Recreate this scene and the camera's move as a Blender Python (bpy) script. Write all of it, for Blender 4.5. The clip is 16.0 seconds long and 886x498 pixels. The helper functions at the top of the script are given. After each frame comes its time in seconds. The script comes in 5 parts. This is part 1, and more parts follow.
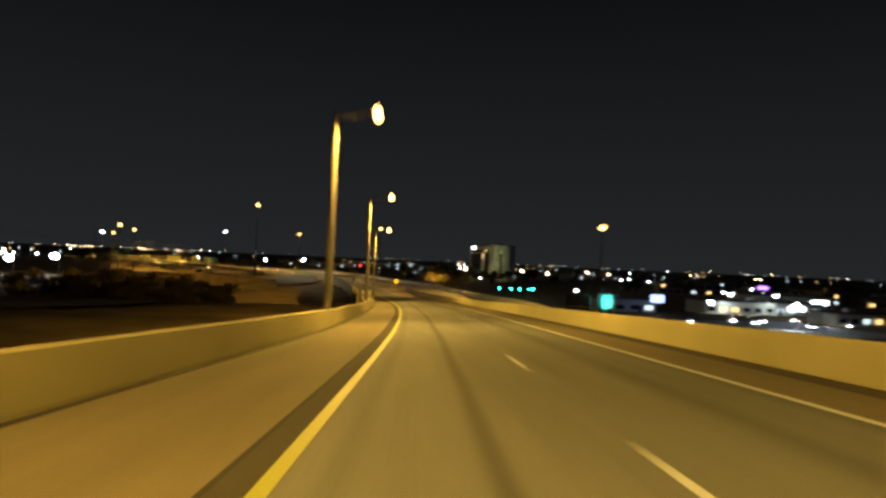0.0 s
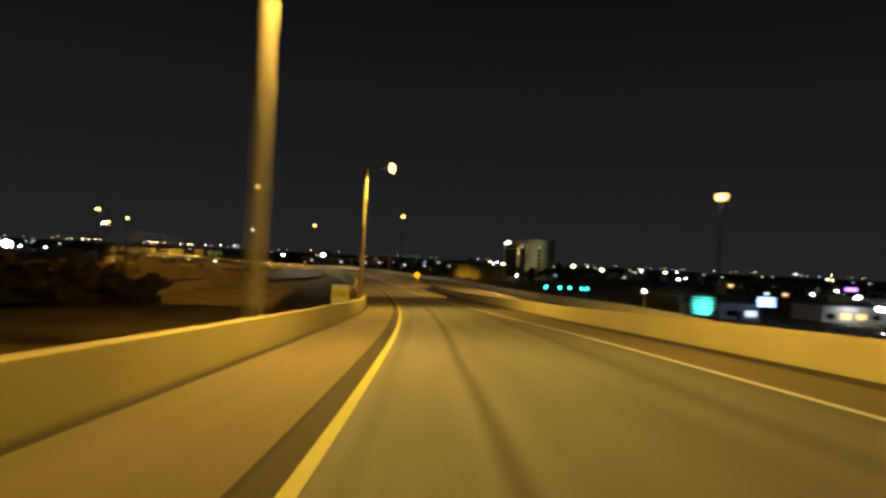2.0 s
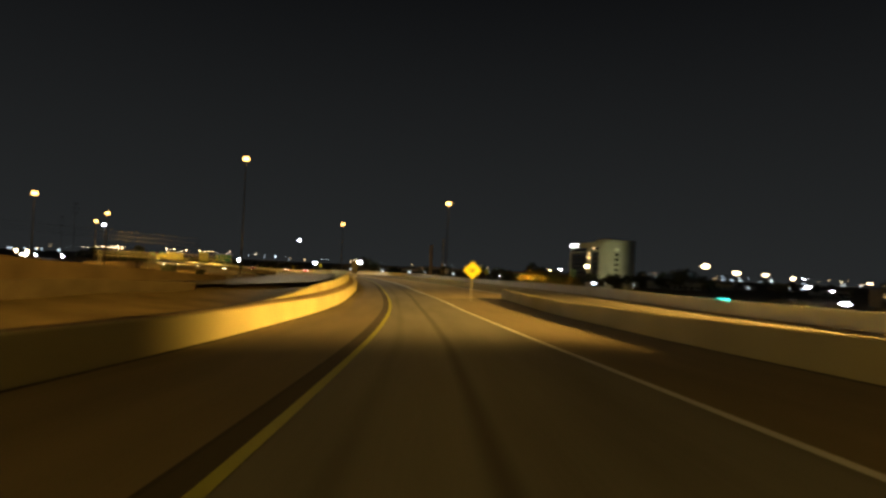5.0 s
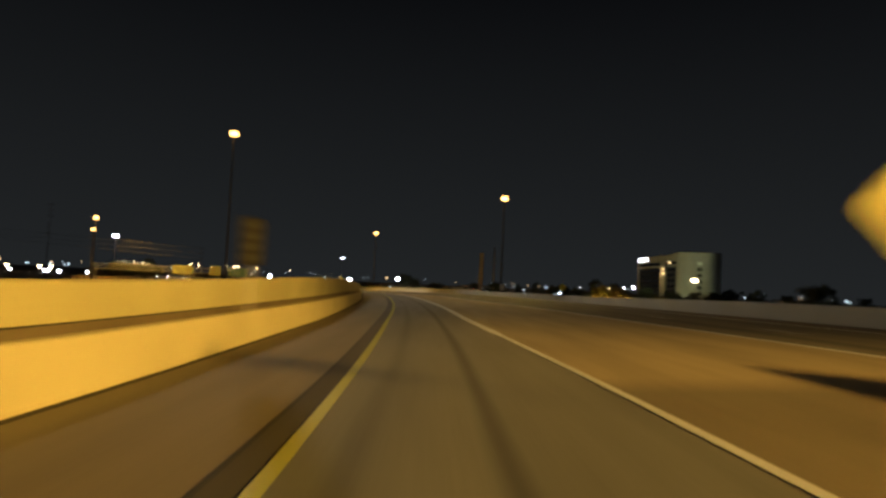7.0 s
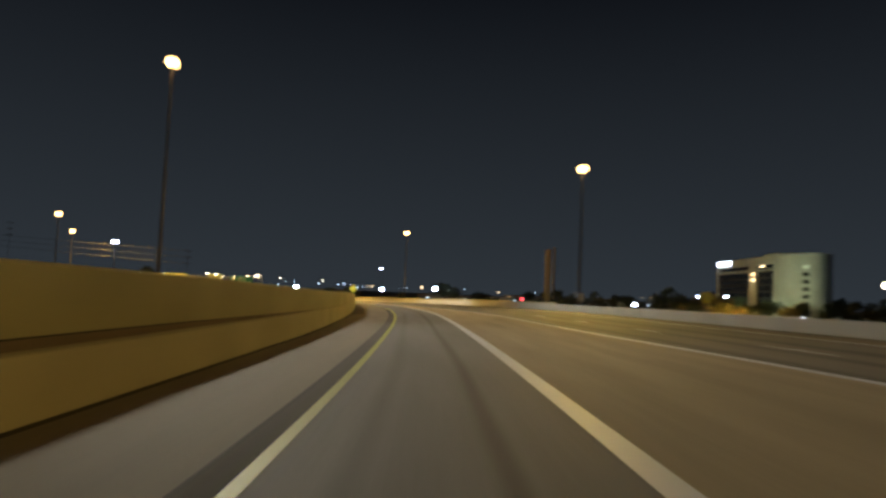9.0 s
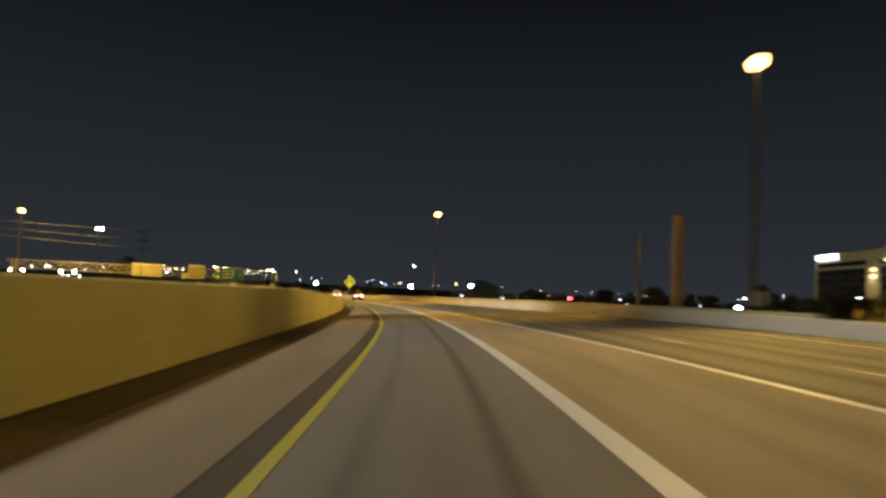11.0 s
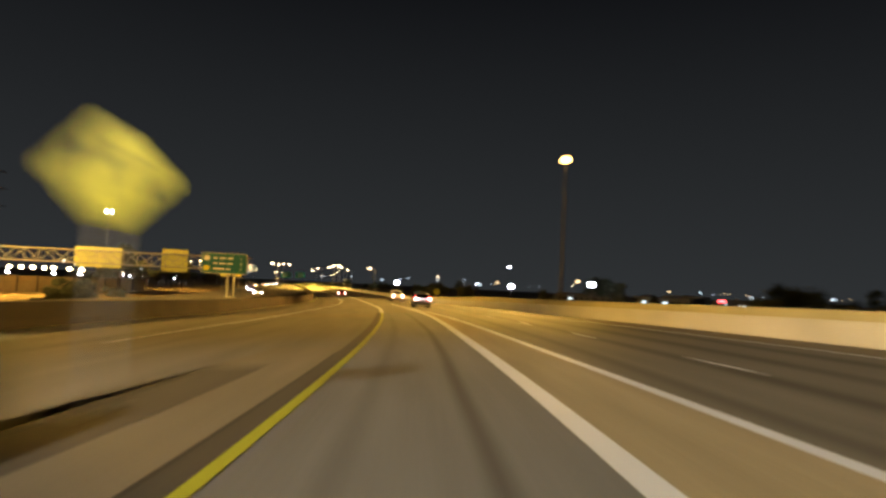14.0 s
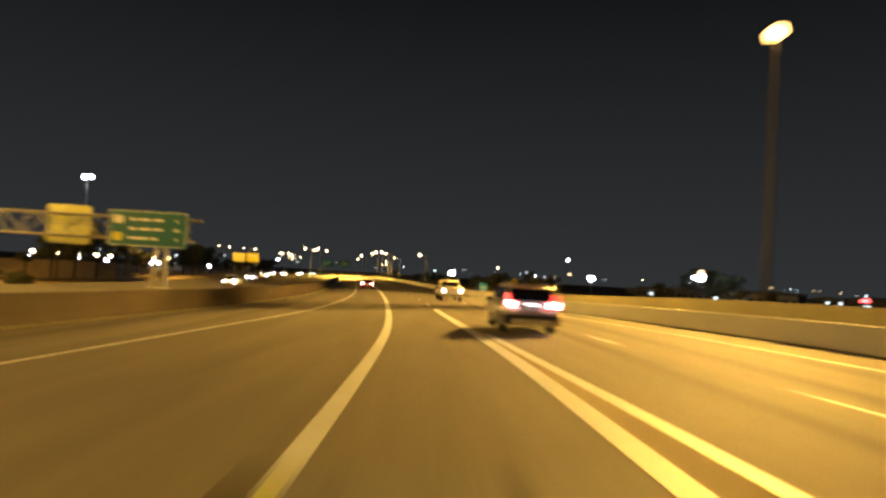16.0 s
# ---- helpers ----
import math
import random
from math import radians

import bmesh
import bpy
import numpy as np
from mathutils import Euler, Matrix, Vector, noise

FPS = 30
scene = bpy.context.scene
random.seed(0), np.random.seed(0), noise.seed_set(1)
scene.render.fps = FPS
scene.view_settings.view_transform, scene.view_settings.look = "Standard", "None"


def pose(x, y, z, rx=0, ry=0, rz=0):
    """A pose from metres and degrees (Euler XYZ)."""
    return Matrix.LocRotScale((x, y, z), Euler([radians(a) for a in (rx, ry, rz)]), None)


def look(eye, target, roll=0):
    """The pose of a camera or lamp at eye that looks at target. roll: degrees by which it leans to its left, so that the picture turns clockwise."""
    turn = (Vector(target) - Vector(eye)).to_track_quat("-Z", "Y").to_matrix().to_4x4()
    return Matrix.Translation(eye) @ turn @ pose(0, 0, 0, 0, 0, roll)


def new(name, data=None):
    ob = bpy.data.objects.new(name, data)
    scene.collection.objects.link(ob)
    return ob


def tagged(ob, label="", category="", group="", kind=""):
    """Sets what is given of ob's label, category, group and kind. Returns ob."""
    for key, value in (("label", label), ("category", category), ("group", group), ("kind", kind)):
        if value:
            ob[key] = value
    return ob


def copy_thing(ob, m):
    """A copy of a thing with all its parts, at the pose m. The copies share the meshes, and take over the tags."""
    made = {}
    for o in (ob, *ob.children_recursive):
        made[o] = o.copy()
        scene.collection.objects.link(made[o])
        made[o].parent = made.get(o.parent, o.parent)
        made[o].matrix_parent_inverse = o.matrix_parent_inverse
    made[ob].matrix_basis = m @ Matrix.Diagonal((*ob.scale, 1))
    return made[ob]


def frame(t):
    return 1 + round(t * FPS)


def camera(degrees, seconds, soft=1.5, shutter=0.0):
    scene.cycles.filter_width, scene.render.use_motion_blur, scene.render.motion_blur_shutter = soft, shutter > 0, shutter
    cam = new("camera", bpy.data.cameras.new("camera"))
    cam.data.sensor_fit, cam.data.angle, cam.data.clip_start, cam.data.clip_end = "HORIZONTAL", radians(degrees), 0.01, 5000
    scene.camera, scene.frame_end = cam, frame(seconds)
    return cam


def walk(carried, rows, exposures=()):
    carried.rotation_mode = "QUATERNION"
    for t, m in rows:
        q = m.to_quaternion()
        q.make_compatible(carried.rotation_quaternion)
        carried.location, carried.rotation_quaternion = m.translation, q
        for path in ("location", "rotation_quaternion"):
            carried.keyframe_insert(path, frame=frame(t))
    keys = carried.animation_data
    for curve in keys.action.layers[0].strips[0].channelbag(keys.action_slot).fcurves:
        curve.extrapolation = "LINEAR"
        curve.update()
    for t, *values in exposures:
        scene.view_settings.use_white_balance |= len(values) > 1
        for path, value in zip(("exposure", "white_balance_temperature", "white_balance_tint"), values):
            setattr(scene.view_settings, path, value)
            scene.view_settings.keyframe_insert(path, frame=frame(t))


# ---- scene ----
cam = camera(66.46, 16.0, soft=2.9, shutter=2.1)
# seconds, x, y, z, yaw, pitch, roll
PATH = [
    (0.0, 0.000, 0.000, -0.001, -0.000, 0.908, 2.528),
    (0.5, -0.302, 13.158, -0.708, 0.686, 0.788, 2.546),
    (1.0, -0.729, 26.335, -1.406, 1.235, 0.643, 2.253),
    (1.5, -1.285, 39.581, -2.109, 1.837, 0.496, 2.878),
    (2.0, -1.978, 52.942, -2.816, 2.380, 0.740, 2.901),
    (2.5, -2.766, 66.387, -3.504, 2.840, 0.856, 2.652),
    (3.0, -3.643, 79.876, -4.168, 3.254, 0.857, 2.545),
    (3.5, -4.625, 93.387, -4.829, 3.852, 0.800, 2.375),
    (4.0, -5.798, 106.902, -5.470, 4.753, 0.905, 2.312),
    (4.5, -7.180, 120.394, -6.088, 5.613, 1.239, 2.496),
    (5.0, -8.778, 133.861, -6.659, 6.567, 1.535, 2.605),
    (5.5, -10.614, 147.301, -7.164, 7.646, 1.870, 2.664),
    (6.0, -12.705, 160.708, -7.583, 8.780, 2.261, 2.690),
    (6.5, -15.044, 174.082, -7.896, 9.787, 2.691, 2.687),
    (7.0, -17.588, 187.431, -8.085, 10.340, 2.991, 2.785),
    (7.5, -20.241, 200.747, -8.180, 10.862, 3.523, 2.446),
    (8.0, -23.015, 214.005, -8.224, 11.547, 3.863, 2.711),
    (8.5, -25.982, 227.181, -8.252, 12.587, 3.744, 2.470),
    (9.0, -29.236, 240.312, -8.287, 13.710, 3.707, 2.465),
    (9.5, -32.716, 253.465, -8.336, 14.524, 3.574, 2.606),
    (10.0, -36.384, 266.630, -8.401, 15.190, 3.487, 2.698),
    (10.5, -40.216, 279.793, -8.484, 15.824, 3.427, 2.765),
    (11.0, -44.211, 292.937, -8.587, 16.512, 3.417, 2.822),
    (11.5, -48.383, 306.037, -8.713, 17.331, 3.564, 2.886),
    (12.0, -52.770, 319.061, -8.870, 18.361, 3.455, 2.836),
    (12.5, -57.471, 331.962, -9.035, 20.073, 3.435, 2.808),
    (13.0, -62.492, 344.752, -9.221, 21.608, 3.263, 2.546),
    (13.5, -67.823, 357.428, -9.428, 23.139, 3.071, 2.762),
    (14.0, -73.576, 369.904, -9.592, 24.507, 3.200, 2.716),
    (14.5, -79.648, 382.216, -9.746, 25.988, 3.114, 2.866),
    (15.0, -86.013, 394.399, -9.908, 27.378, 2.817, 3.227),
    (15.5, -92.612, 406.483, -10.092, 28.363, 2.495, 3.600),
    (16.0, -99.404, 418.457, -10.306, 29.178, 2.312, 3.372),
]
walk(cam, [(t, pose(x, y, z, 90 + p, 0, w) @ pose(0, 0, 0, 0, 0, r)) for t, x, y, z, w, p, r in PATH],
     exposures=[(0.0, 0.2, 6250, 9), (1.0, 0.1, 6250, 9), (2.0, 0.05, 6300, 9), (2.5, 0.15, 6350, 9), (3.0, 0.45, 6400, 9), (4.2, 0.45, 6400, 9), (6.3, 0.1, 6300, 9), (7.0, 0.1, 6100, 9),
                (8.0, 0.8, 5150, 8), (9.2, 1.05, 5400, 8), (11.5, 0.85, 5700, 9), (13.0, 1.05, 5900, 10), (14.5, 0.9, 6250, 10), (16.0, 1.0, 6300, 10)])
# ---------------------------------------------------------------- night sky
world = bpy.data.worlds.new("night_sky")
scene.world = world
world.use_nodes = True
wn = world.node_tree.nodes
wl = world.node_tree.links
bg = wn["Background"]
tc = wn.new("ShaderNodeTexCoord")
sep = wn.new("ShaderNodeSeparateXYZ")
ramp = wn.new("ShaderNodeValToRGB")
wl.new(tc.outputs["Generated"], sep.inputs[0])
wl.new(sep.outputs["Z"], ramp.inputs[0])
wl.new(ramp.outputs[0], bg.inputs[0])
ramp.color_ramp.elements[0].position = 0.0
ramp.color_ramp.elements[0].color = (0.0150, 0.0160, 0.0162, 1)
ramp.color_ramp.elements[1].position = 0.45
ramp.color_ramp.elements[1].color = (0.0020, 0.0021, 0.0026, 1)
bg.inputs[1].default_value = 1.0

SODIUM = (1.0, 0.575, 0.085)
SODIUM_WARM = (1.0, 0.535, 0.085)
# tint of added floods that stand in for headlight light on the road
NEUTRAL_FILL = (1.0, 0.80, 0.50)


# ---------------------------------------------------------------- materials
def material(name, base, rough=0.7, metal=0.0, scale=3.0, vary=0.25, bump=0.0, fine=40.0, coords="Object", stretch=(1, 1, 1), spec=0.5):
    """Base colour broken up at two scales, with a little relief."""
    m = bpy.data.materials.new(name)
    m.use_nodes = True
    n, l = m.node_tree.nodes, m.node_tree.links
    p = n["Principled BSDF"]
    p.inputs["Roughness"].default_value = rough
    p.inputs["Metallic"].default_value = metal
    p.inputs["Specular IOR Level"].default_value = spec
    t = n.new("ShaderNodeTexCoord")
    mp = n.new("ShaderNodeMapping")
    mp.inputs["Scale"].default_value = stretch
    l.new(t.outputs[coords], mp.inputs[0])
    a = n.new("ShaderNodeTexNoise")
    a.inputs["Scale"].default_value = scale
    a.inputs["Detail"].default_value = 5
    b = n.new("ShaderNodeTexNoise")
    b.inputs["Scale"].default_value = fine
    b.inputs["Detail"].default_value = 3
    l.new(mp.outputs[0], a.inputs[0])
    l.new(mp.outputs[0], b.inputs[0])
    ad = n.new("ShaderNodeMath")
    ad.operation = "MULTIPLY_ADD"
    ad.inputs[1].default_value = 0.35
    l.new(b.outputs[0], ad.inputs[0])
    l.new(a.outputs[0], ad.inputs[2])
    r = n.new("ShaderNodeMapRange")
    r.inputs[1].default_value = 0.40
    r.inputs[2].default_value = 0.95
    r.inputs[3].default_value = 1 - vary
    r.inputs[4].default_value = 1 + vary
    l.new(ad.outputs[0], r.inputs[0])
    mx = n.new("ShaderNodeVectorMath")
    mx.operation = "SCALE"
    mx.inputs[0].default_value = base
    l.new(r.outputs[0], mx.inputs["Scale"])
    l.new(mx.outputs[0], p.inputs["Base Color"])
    if bump:
        bp = n.new("ShaderNodeBump")
        bp.inputs["Strength"].default_value = bump
        bp.inputs["Distance"].default_value = 0.02
        l.new(b.outputs[0], bp.inputs["Height"])
        l.new(bp.outputs[0], p.inputs["Normal"])
    return m


def glow(name, colour, strength):
    m = bpy.data.materials.new(name)
    m.use_nodes = True
    p = m.node_tree.nodes["Principled BSDF"]
    p.inputs["Base Color"].default_value = (*colour, 1)
    p.inputs["Emission Color"].default_value = (*colour, 1)
    p.inputs["Emission Strength"].default_value = strength
    return m


def paving(name, base, streaks=(), rough=0.8, vary=0.22):
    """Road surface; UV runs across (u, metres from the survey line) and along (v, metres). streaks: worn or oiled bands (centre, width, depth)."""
    m = material(name, base, rough, 0, 0.9, vary, 0.25, 14.0, "UV", (1.0, 0.10, 1.0), 0.3)
    n, l = m.node_tree.nodes, m.node_tree.links
    p = n["Principled BSDF"]
    link = p.inputs["Base Color"].links[0]
    col = link.from_socket
    uv = n.new("ShaderNodeTexCoord")
    sx = n.new("ShaderNodeSeparateXYZ")
    l.new(uv.outputs["UV"], sx.inputs[0])
    wob = n.new("ShaderNodeTexNoise")
    wob.inputs["Scale"].default_value = 0.03
    l.new(uv.outputs["UV"], wob.inputs[0])
    for centre, width, depth in streaks:
        sub = n.new("ShaderNodeMath")
        sub.operation = "SUBTRACT"
        sub.inputs[1].default_value = centre - 0.25
        l.new(sx.outputs["X"], sub.inputs[0])
        s2 = n.new("ShaderNodeMath")
        s2.operation = "MULTIPLY_ADD"
        s2.inputs[1].default_value = -0.5
        l.new(wob.outputs[0], s2.inputs[0])
        l.new(sub.outputs[0], s2.inputs[2])
        ab = n.new("ShaderNodeMath")
        ab.operation = "ABSOLUTE"
        l.new(s2.outputs[0], ab.inputs[0])
        mr = n.new("ShaderNodeMapRange")
        mr.interpolation_type = "SMOOTHSTEP"
        mr.inputs[1].default_value = 0.0
        mr.inputs[2].default_value = width
        mr.inputs[3].default_value = 1 - depth
        mr.inputs[4].default_value = 1
        l.new(ab.outputs[0], mr.inputs[0])
        sc = n.new("ShaderNodeVectorMath")
        sc.operation = "SCALE"
        l.new(col, sc.inputs[0])
        l.new(mr.outputs[0], sc.inputs["Scale"])
        col = sc.outputs[0]
    l.new(col, p.inputs["Base Color"])
    return m


M_LANE = paving("lane_asphalt", (0.145, 0.150, 0.165), ((-0.75, 0.30, 0.22), (0.85, 0.26, 0.5), (4.6, 0.5, 0.3), (6.2, 0.5, 0.25)))
M_MAIN = paving("mainline_asphalt", (0.145, 0.135, 0.12), ((5.2, 0.5, 0.4), (7.4, 0.6, 0.45), (9.4, 0.7, 0.4), (11.6, 0.6, 0.4), (13.6, 0.8, 0.4), (16.5, 0.8, 0.35), (-11.5, 0.8, 0.22), (-8.5, 0.7, 0.2)))
M_SHOULDER = paving("shoulder_concrete", (0.165, 0.142, 0.105), (), 0.85, 0.18)
M_SEAM = paving("tarred_seam", (0.055, 0.050, 0.045), (), 0.93, 0.3)
M_WORN = material("worn_white_paint", (0.34, 0.34, 0.33), 0.7, 0, 2.5, 0.45, 0.1, 20, "UV")
# dark paving for the shade painted along the wall and barrier feet
M_BAND = paving("shade_band_asphalt", (0.068, 0.060, 0.050), (), 0.93, 0.3)
# for the tar joint, the gutter strips and the shade painted along the ledge
M_BLACKSTRIP = paving("black_tar_gutter_gap_shade", (0.030, 0.028, 0.026), (), 0.85, 0.3)
M_GORE = paving("gore_asphalt", (0.30, 0.25, 0.17), (), 0.88, 0.25)
M_YELLOW = material("yellow_road_paint", (0.35, 0.37, 0.022), 0.6, 0, 1.5, 0.18, 0.1, 30, "UV")
M_WHITE = material("white_road_paint", (0.58, 0.62, 0.74), 0.6, 0, 1.5, 0.15, 0.1, 30, "UV")
# concrete is near neutral; the yellow in this base stands for sodium light
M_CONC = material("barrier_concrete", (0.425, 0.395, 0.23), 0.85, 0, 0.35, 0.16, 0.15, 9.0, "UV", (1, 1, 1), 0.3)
# the pale base stands for white light on the outer barrier
M_PALE = material("pale_barrier_concrete", (0.50, 0.50, 0.47), 0.85, 0, 0.35, 0.16, 0.15, 9.0, "UV", (1, 1, 1), 0.3)
# yellow sodium cast put into the wall's base too
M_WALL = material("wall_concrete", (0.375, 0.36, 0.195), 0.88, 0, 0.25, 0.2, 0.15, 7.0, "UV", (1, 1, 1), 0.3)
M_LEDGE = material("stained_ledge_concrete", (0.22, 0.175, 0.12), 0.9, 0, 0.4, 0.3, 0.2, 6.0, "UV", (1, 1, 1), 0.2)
# concrete darkened in its base colour for walls that lie in shade
M_SHADED = material("shade_darkened_concrete", (0.062, 0.050, 0.034), 0.9, 0, 0.3, 0.3, 0.2, 6.0, "UV", (1, 1, 1), 0.2)
M_BROWN = material("weathered_brown_concrete", (0.085, 0.064, 0.04), 0.9, 0, 0.2, 0.3, 0.2, 5.0, "UV", (1, 1, 1), 0.2)
M_GRASS = material("dry_grass", (0.19, 0.148, 0.078), 0.95, 0, 0.15, 0.4, 0.6, 3.0, "Object", (1, 1, 1), 0.1)
M_EARTH = material("dark_earth", (0.035, 0.028, 0.018), 0.95, 0, 0.4, 0.4, 0.6, 5.0, "Object", (1, 1, 1), 0.1)
M_GALV = material("galvanised_steel", (0.30, 0.30, 0.29), 0.55, 0.5, 2.0, 0.15, 0.05, 30)
M_MAST = material("weathered_steel_mast", (0.095, 0.088, 0.078), 0.75, 0.1, 2.0, 0.2, 0.05, 30, "Object", (6, 6, 0.3))
M_POLE = material("spun_aluminium", (0.26, 0.245, 0.22), 0.6, 0.3, 1.0, 0.15, 0.05, 25, "Object", (6, 6, 0.3))
M_DARK = material("dark_painted_metal", (0.05, 0.05, 0.05), 0.5, 0.3, 4, 0.2)
M_RUBBER = material("tyre_rubber", (0.02, 0.02, 0.02), 0.85, 0, 9, 0.2)
M_GLASS = material("tinted_car_glass", (0.012, 0.012, 0.014), 0.06, 0.0, 3, 0.1, 0, 20, "Object", (1, 1, 1), 0.8)
M_CHROME = material("polished_metal", (0.65, 0.65, 0.66), 0.2, 1.0, 5, 0.08)
M_SILVER = material("silver_car_paint", (0.48, 0.47, 0.44), 0.28, 0.35, 5, 0.05)
M_WHITECAR = material("white_car_paint", (0.62, 0.61, 0.58), 0.3, 0.0, 5, 0.05)
M_REDCAR = material("dark_red_car_paint", (0.20, 0.02, 0.02), 0.28, 0.2, 5, 0.05)
M_BLACKPL = material("black_plastic_trim", (0.03, 0.03, 0.03), 0.6, 0, 9, 0.2)
M_SIGNY = material("yellow_sign_sheeting", (0.62, 0.59, 0.03), 0.45, 0, 4, 0.06)
M_SIGNG = material("green_sign_sheeting", (0.010, 0.115, 0.125), 0.45, 0, 2, 0.1)
M_SIGNB = material("teal_sign_sheeting", (0.04, 0.42, 0.95), 0.45, 0, 4, 0.1)
M_SIGNT = material("bright_green_sheeting", (0.02, 0.42, 0.26), 0.45, 0, 4, 0.1)
M_SIGNW = material("white_sign_sheeting", (0.78, 0.78, 0.74), 0.45, 0, 4, 0.06)
M_BLACK = material("black_legend", (0.015, 0.015, 0.015), 0.5, 0, 5, 0.1)
# bare aluminium is neutral; this yellow base carries the amber lamp light
M_ALU = material("amber_cast_aluminium", (0.50, 0.52, 0.14), 0.5, 0.15, 1.2, 0.15)
M_BARK = material("bark", (0.07, 0.05, 0.035), 0.95, 0, 6, 0.3, 0.6)
M_LEAF = material("leaves", (0.030, 0.038, 0.014), 0.7, 0, 1.5, 0.4)
M_BUSH = material("dry_bush_leaves", (0.10, 0.080, 0.040), 0.8, 0, 1.2, 0.4)
# leaf colour that already holds the amber lamp light
M_GOLD = material("amber_lit_leaves", (0.13, 0.10, 0.02), 0.75, 0, 1.5, 0.4)
M_LEAF2 = material("dry_leaves", (0.060, 0.055, 0.022), 0.75, 0, 1.5, 0.4)
M_STUCCO = material("pale_stucco", (0.50, 0.50, 0.42), 0.9, 0, 0.2, 0.12, 0.1, 3)
M_DKFACADE = material("dark_facade", (0.045, 0.043, 0.036), 0.8, 0, 0.3, 0.2)
M_TOWN = material("town_wall", (0.16, 0.15, 0.14), 0.9, 0, 0.4, 0.3)
M_LOT = material("pale_lot_concrete", (0.34, 0.34, 0.33), 0.9, 0, 0.2, 0.25, 0.1, 3)
M_TAN = material("tan_precast_concrete", (0.40, 0.31, 0.19), 0.9, 0, 0.4, 0.2, 0.2, 4)
M_PYLON = material("weathered_tan_plate", (0.52, 0.40, 0.22), 0.8, 0.1, 0.5, 0.25, 0.1, 8)
M_ROOF = material("flat_roof", (0.10, 0.10, 0.10), 0.9, 0, 0.5, 0.2)
M_PANE = material("dark_window_pane", (0.02, 0.022, 0.025), 0.1, 0, 3, 0.2)
M_CABLE = material("cable", (0.08, 0.075, 0.065), 0.6, 0.3, 5, 0.1)

G_SODIUM = glow("sodium_lens", (1.0, 0.54, 0.13), 12)
G_SODIUM_HI = glow("sodium_floodlight_lens", (1.0, 0.52, 0.13), 6.5)
G_SODIUM_FAR = glow("sodium_street_lens", (1.0, 0.72, 0.36), 17)
G_WHITE = glow("led_floodlight_lens", (0.80, 0.90, 1.0), 80)
G_WHITE_FAR = glow("led_street_lens", (0.86, 0.93, 1.0), 40)
G_DIM_WHITE = glow("faint_white_lens", (0.75, 0.92, 1.0), 2.2)
G_DIM_AMBER = glow("faint_amber_lens", (1.0, 0.66, 0.3), 2.2)
G_HEAD = glow("headlight_lens", (0.95, 0.97, 1.0), 120)
G_TAIL = glow("tail_light_lens", (1.0, 0.07, 0.05), 2.5)
G_TAILHOT = glow("brake_light_core", (1.0, 0.66, 0.62), 14)
G_GREEN = glow("green_signal_lens", (0.05, 1.0, 0.72), 16)
G_RED = glow("red_signal_lens", (1.0, 0.06, 0.06), 8)
G_BLUE = glow("blue_lit_sign", (0.35, 0.50, 1.0), 3.0)
G_PURPLE = glow("violet_lit_sign", (0.45, 0.18, 1.0), 4.0)
G_SIGN = glow("white_lit_sign", (0.95, 0.97, 1.0), 5.0)
G_WARMWIN = glow("warm_lit_window", (1.0, 0.62, 0.22), 1.6)
G_FAINTWIN = glow("faint_window", (0.9, 0.95, 0.8), 0.10)
G_WALLLAMP = glow("warm_wall_lamp", (1.0, 0.68, 0.3), 2.2)
G_COOLWIN = glow("cool_lit_window", (0.75, 0.9, 0.95), 1.2)


# ---------------------------------------------------------------- helpers
def link_mesh(name, me, mat, parent=None, label=""):
    ob = new(name, me)
    if mat:
        me.materials.append(mat)
    if parent:
        ob.parent = parent
    if label:
        ob["label"] = label
    return ob


def part(name, bm, mat, parent=None, label="", smooth=False):
    me = bpy.data.meshes.new(name)
    bm.normal_update()
    bm.to_mesh(me)
    bm.free()
    if smooth:
        for f in me.polygons:
            f.use_smooth = True
    return link_mesh(name, me, mat, parent, label)


def box(sx, sy, sz, at=(0, 0, 0), rz=0.0, bevel=0.0, bm=None):
    """A box that stands on its place (at is the middle of its foot)."""
    bm = bm or bmesh.new()
    m = Matrix.Translation((at[0], at[1], at[2] + sz / 2)) @ Matrix.Rotation(rz, 4, "Z") @ Matrix.Diagonal((sx, sy, sz, 1))
    r = bmesh.ops.create_cube(bm, size=1, matrix=m)
    if bevel:
        es = {e for v in r["verts"] for e in v.link_edges}
        bmesh.ops.bevel(bm, geom=list(es), offset=bevel, segments=2, affect="EDGES")
    return bm


def tube(a, b, r1, r2=None, seg=10, bm=None):
    """A round bar from a to b."""
    bm = bm or bmesh.new()
    a, b = Vector(a), Vector(b)
    way = b - a
    m = Matrix.Translation((a + b) / 2) @ way.to_track_quat("Z", "Y").to_matrix().to_4x4()
    bmesh.ops.create_cone(bm, cap_ends=True, segments=seg, radius1=r1, radius2=r1 if r2 is None else r2, depth=way.length, matrix=m)
    return bm


def thing(name, m, label, category, group="", kind=""):
    ob = new(name)
    ob.empty_display_size = 0.3
    ob.matrix_basis = m
    return tagged(ob, label, category, group, kind)


def knots(s, table):
    """A value along the road from a short table of (station, value), eased over about ten metres."""
    t = np.array(table, float)
    fine = np.arange(-100, 1240, 1.0)
    v = np.interp(fine, t[:, 0], t[:, 1])
    k = np.hanning(23)
    v = np.convolve(np.pad(v, 11, mode="edge"), k / k.sum(), mode="valid")
    return np.interp(s, fine, v)


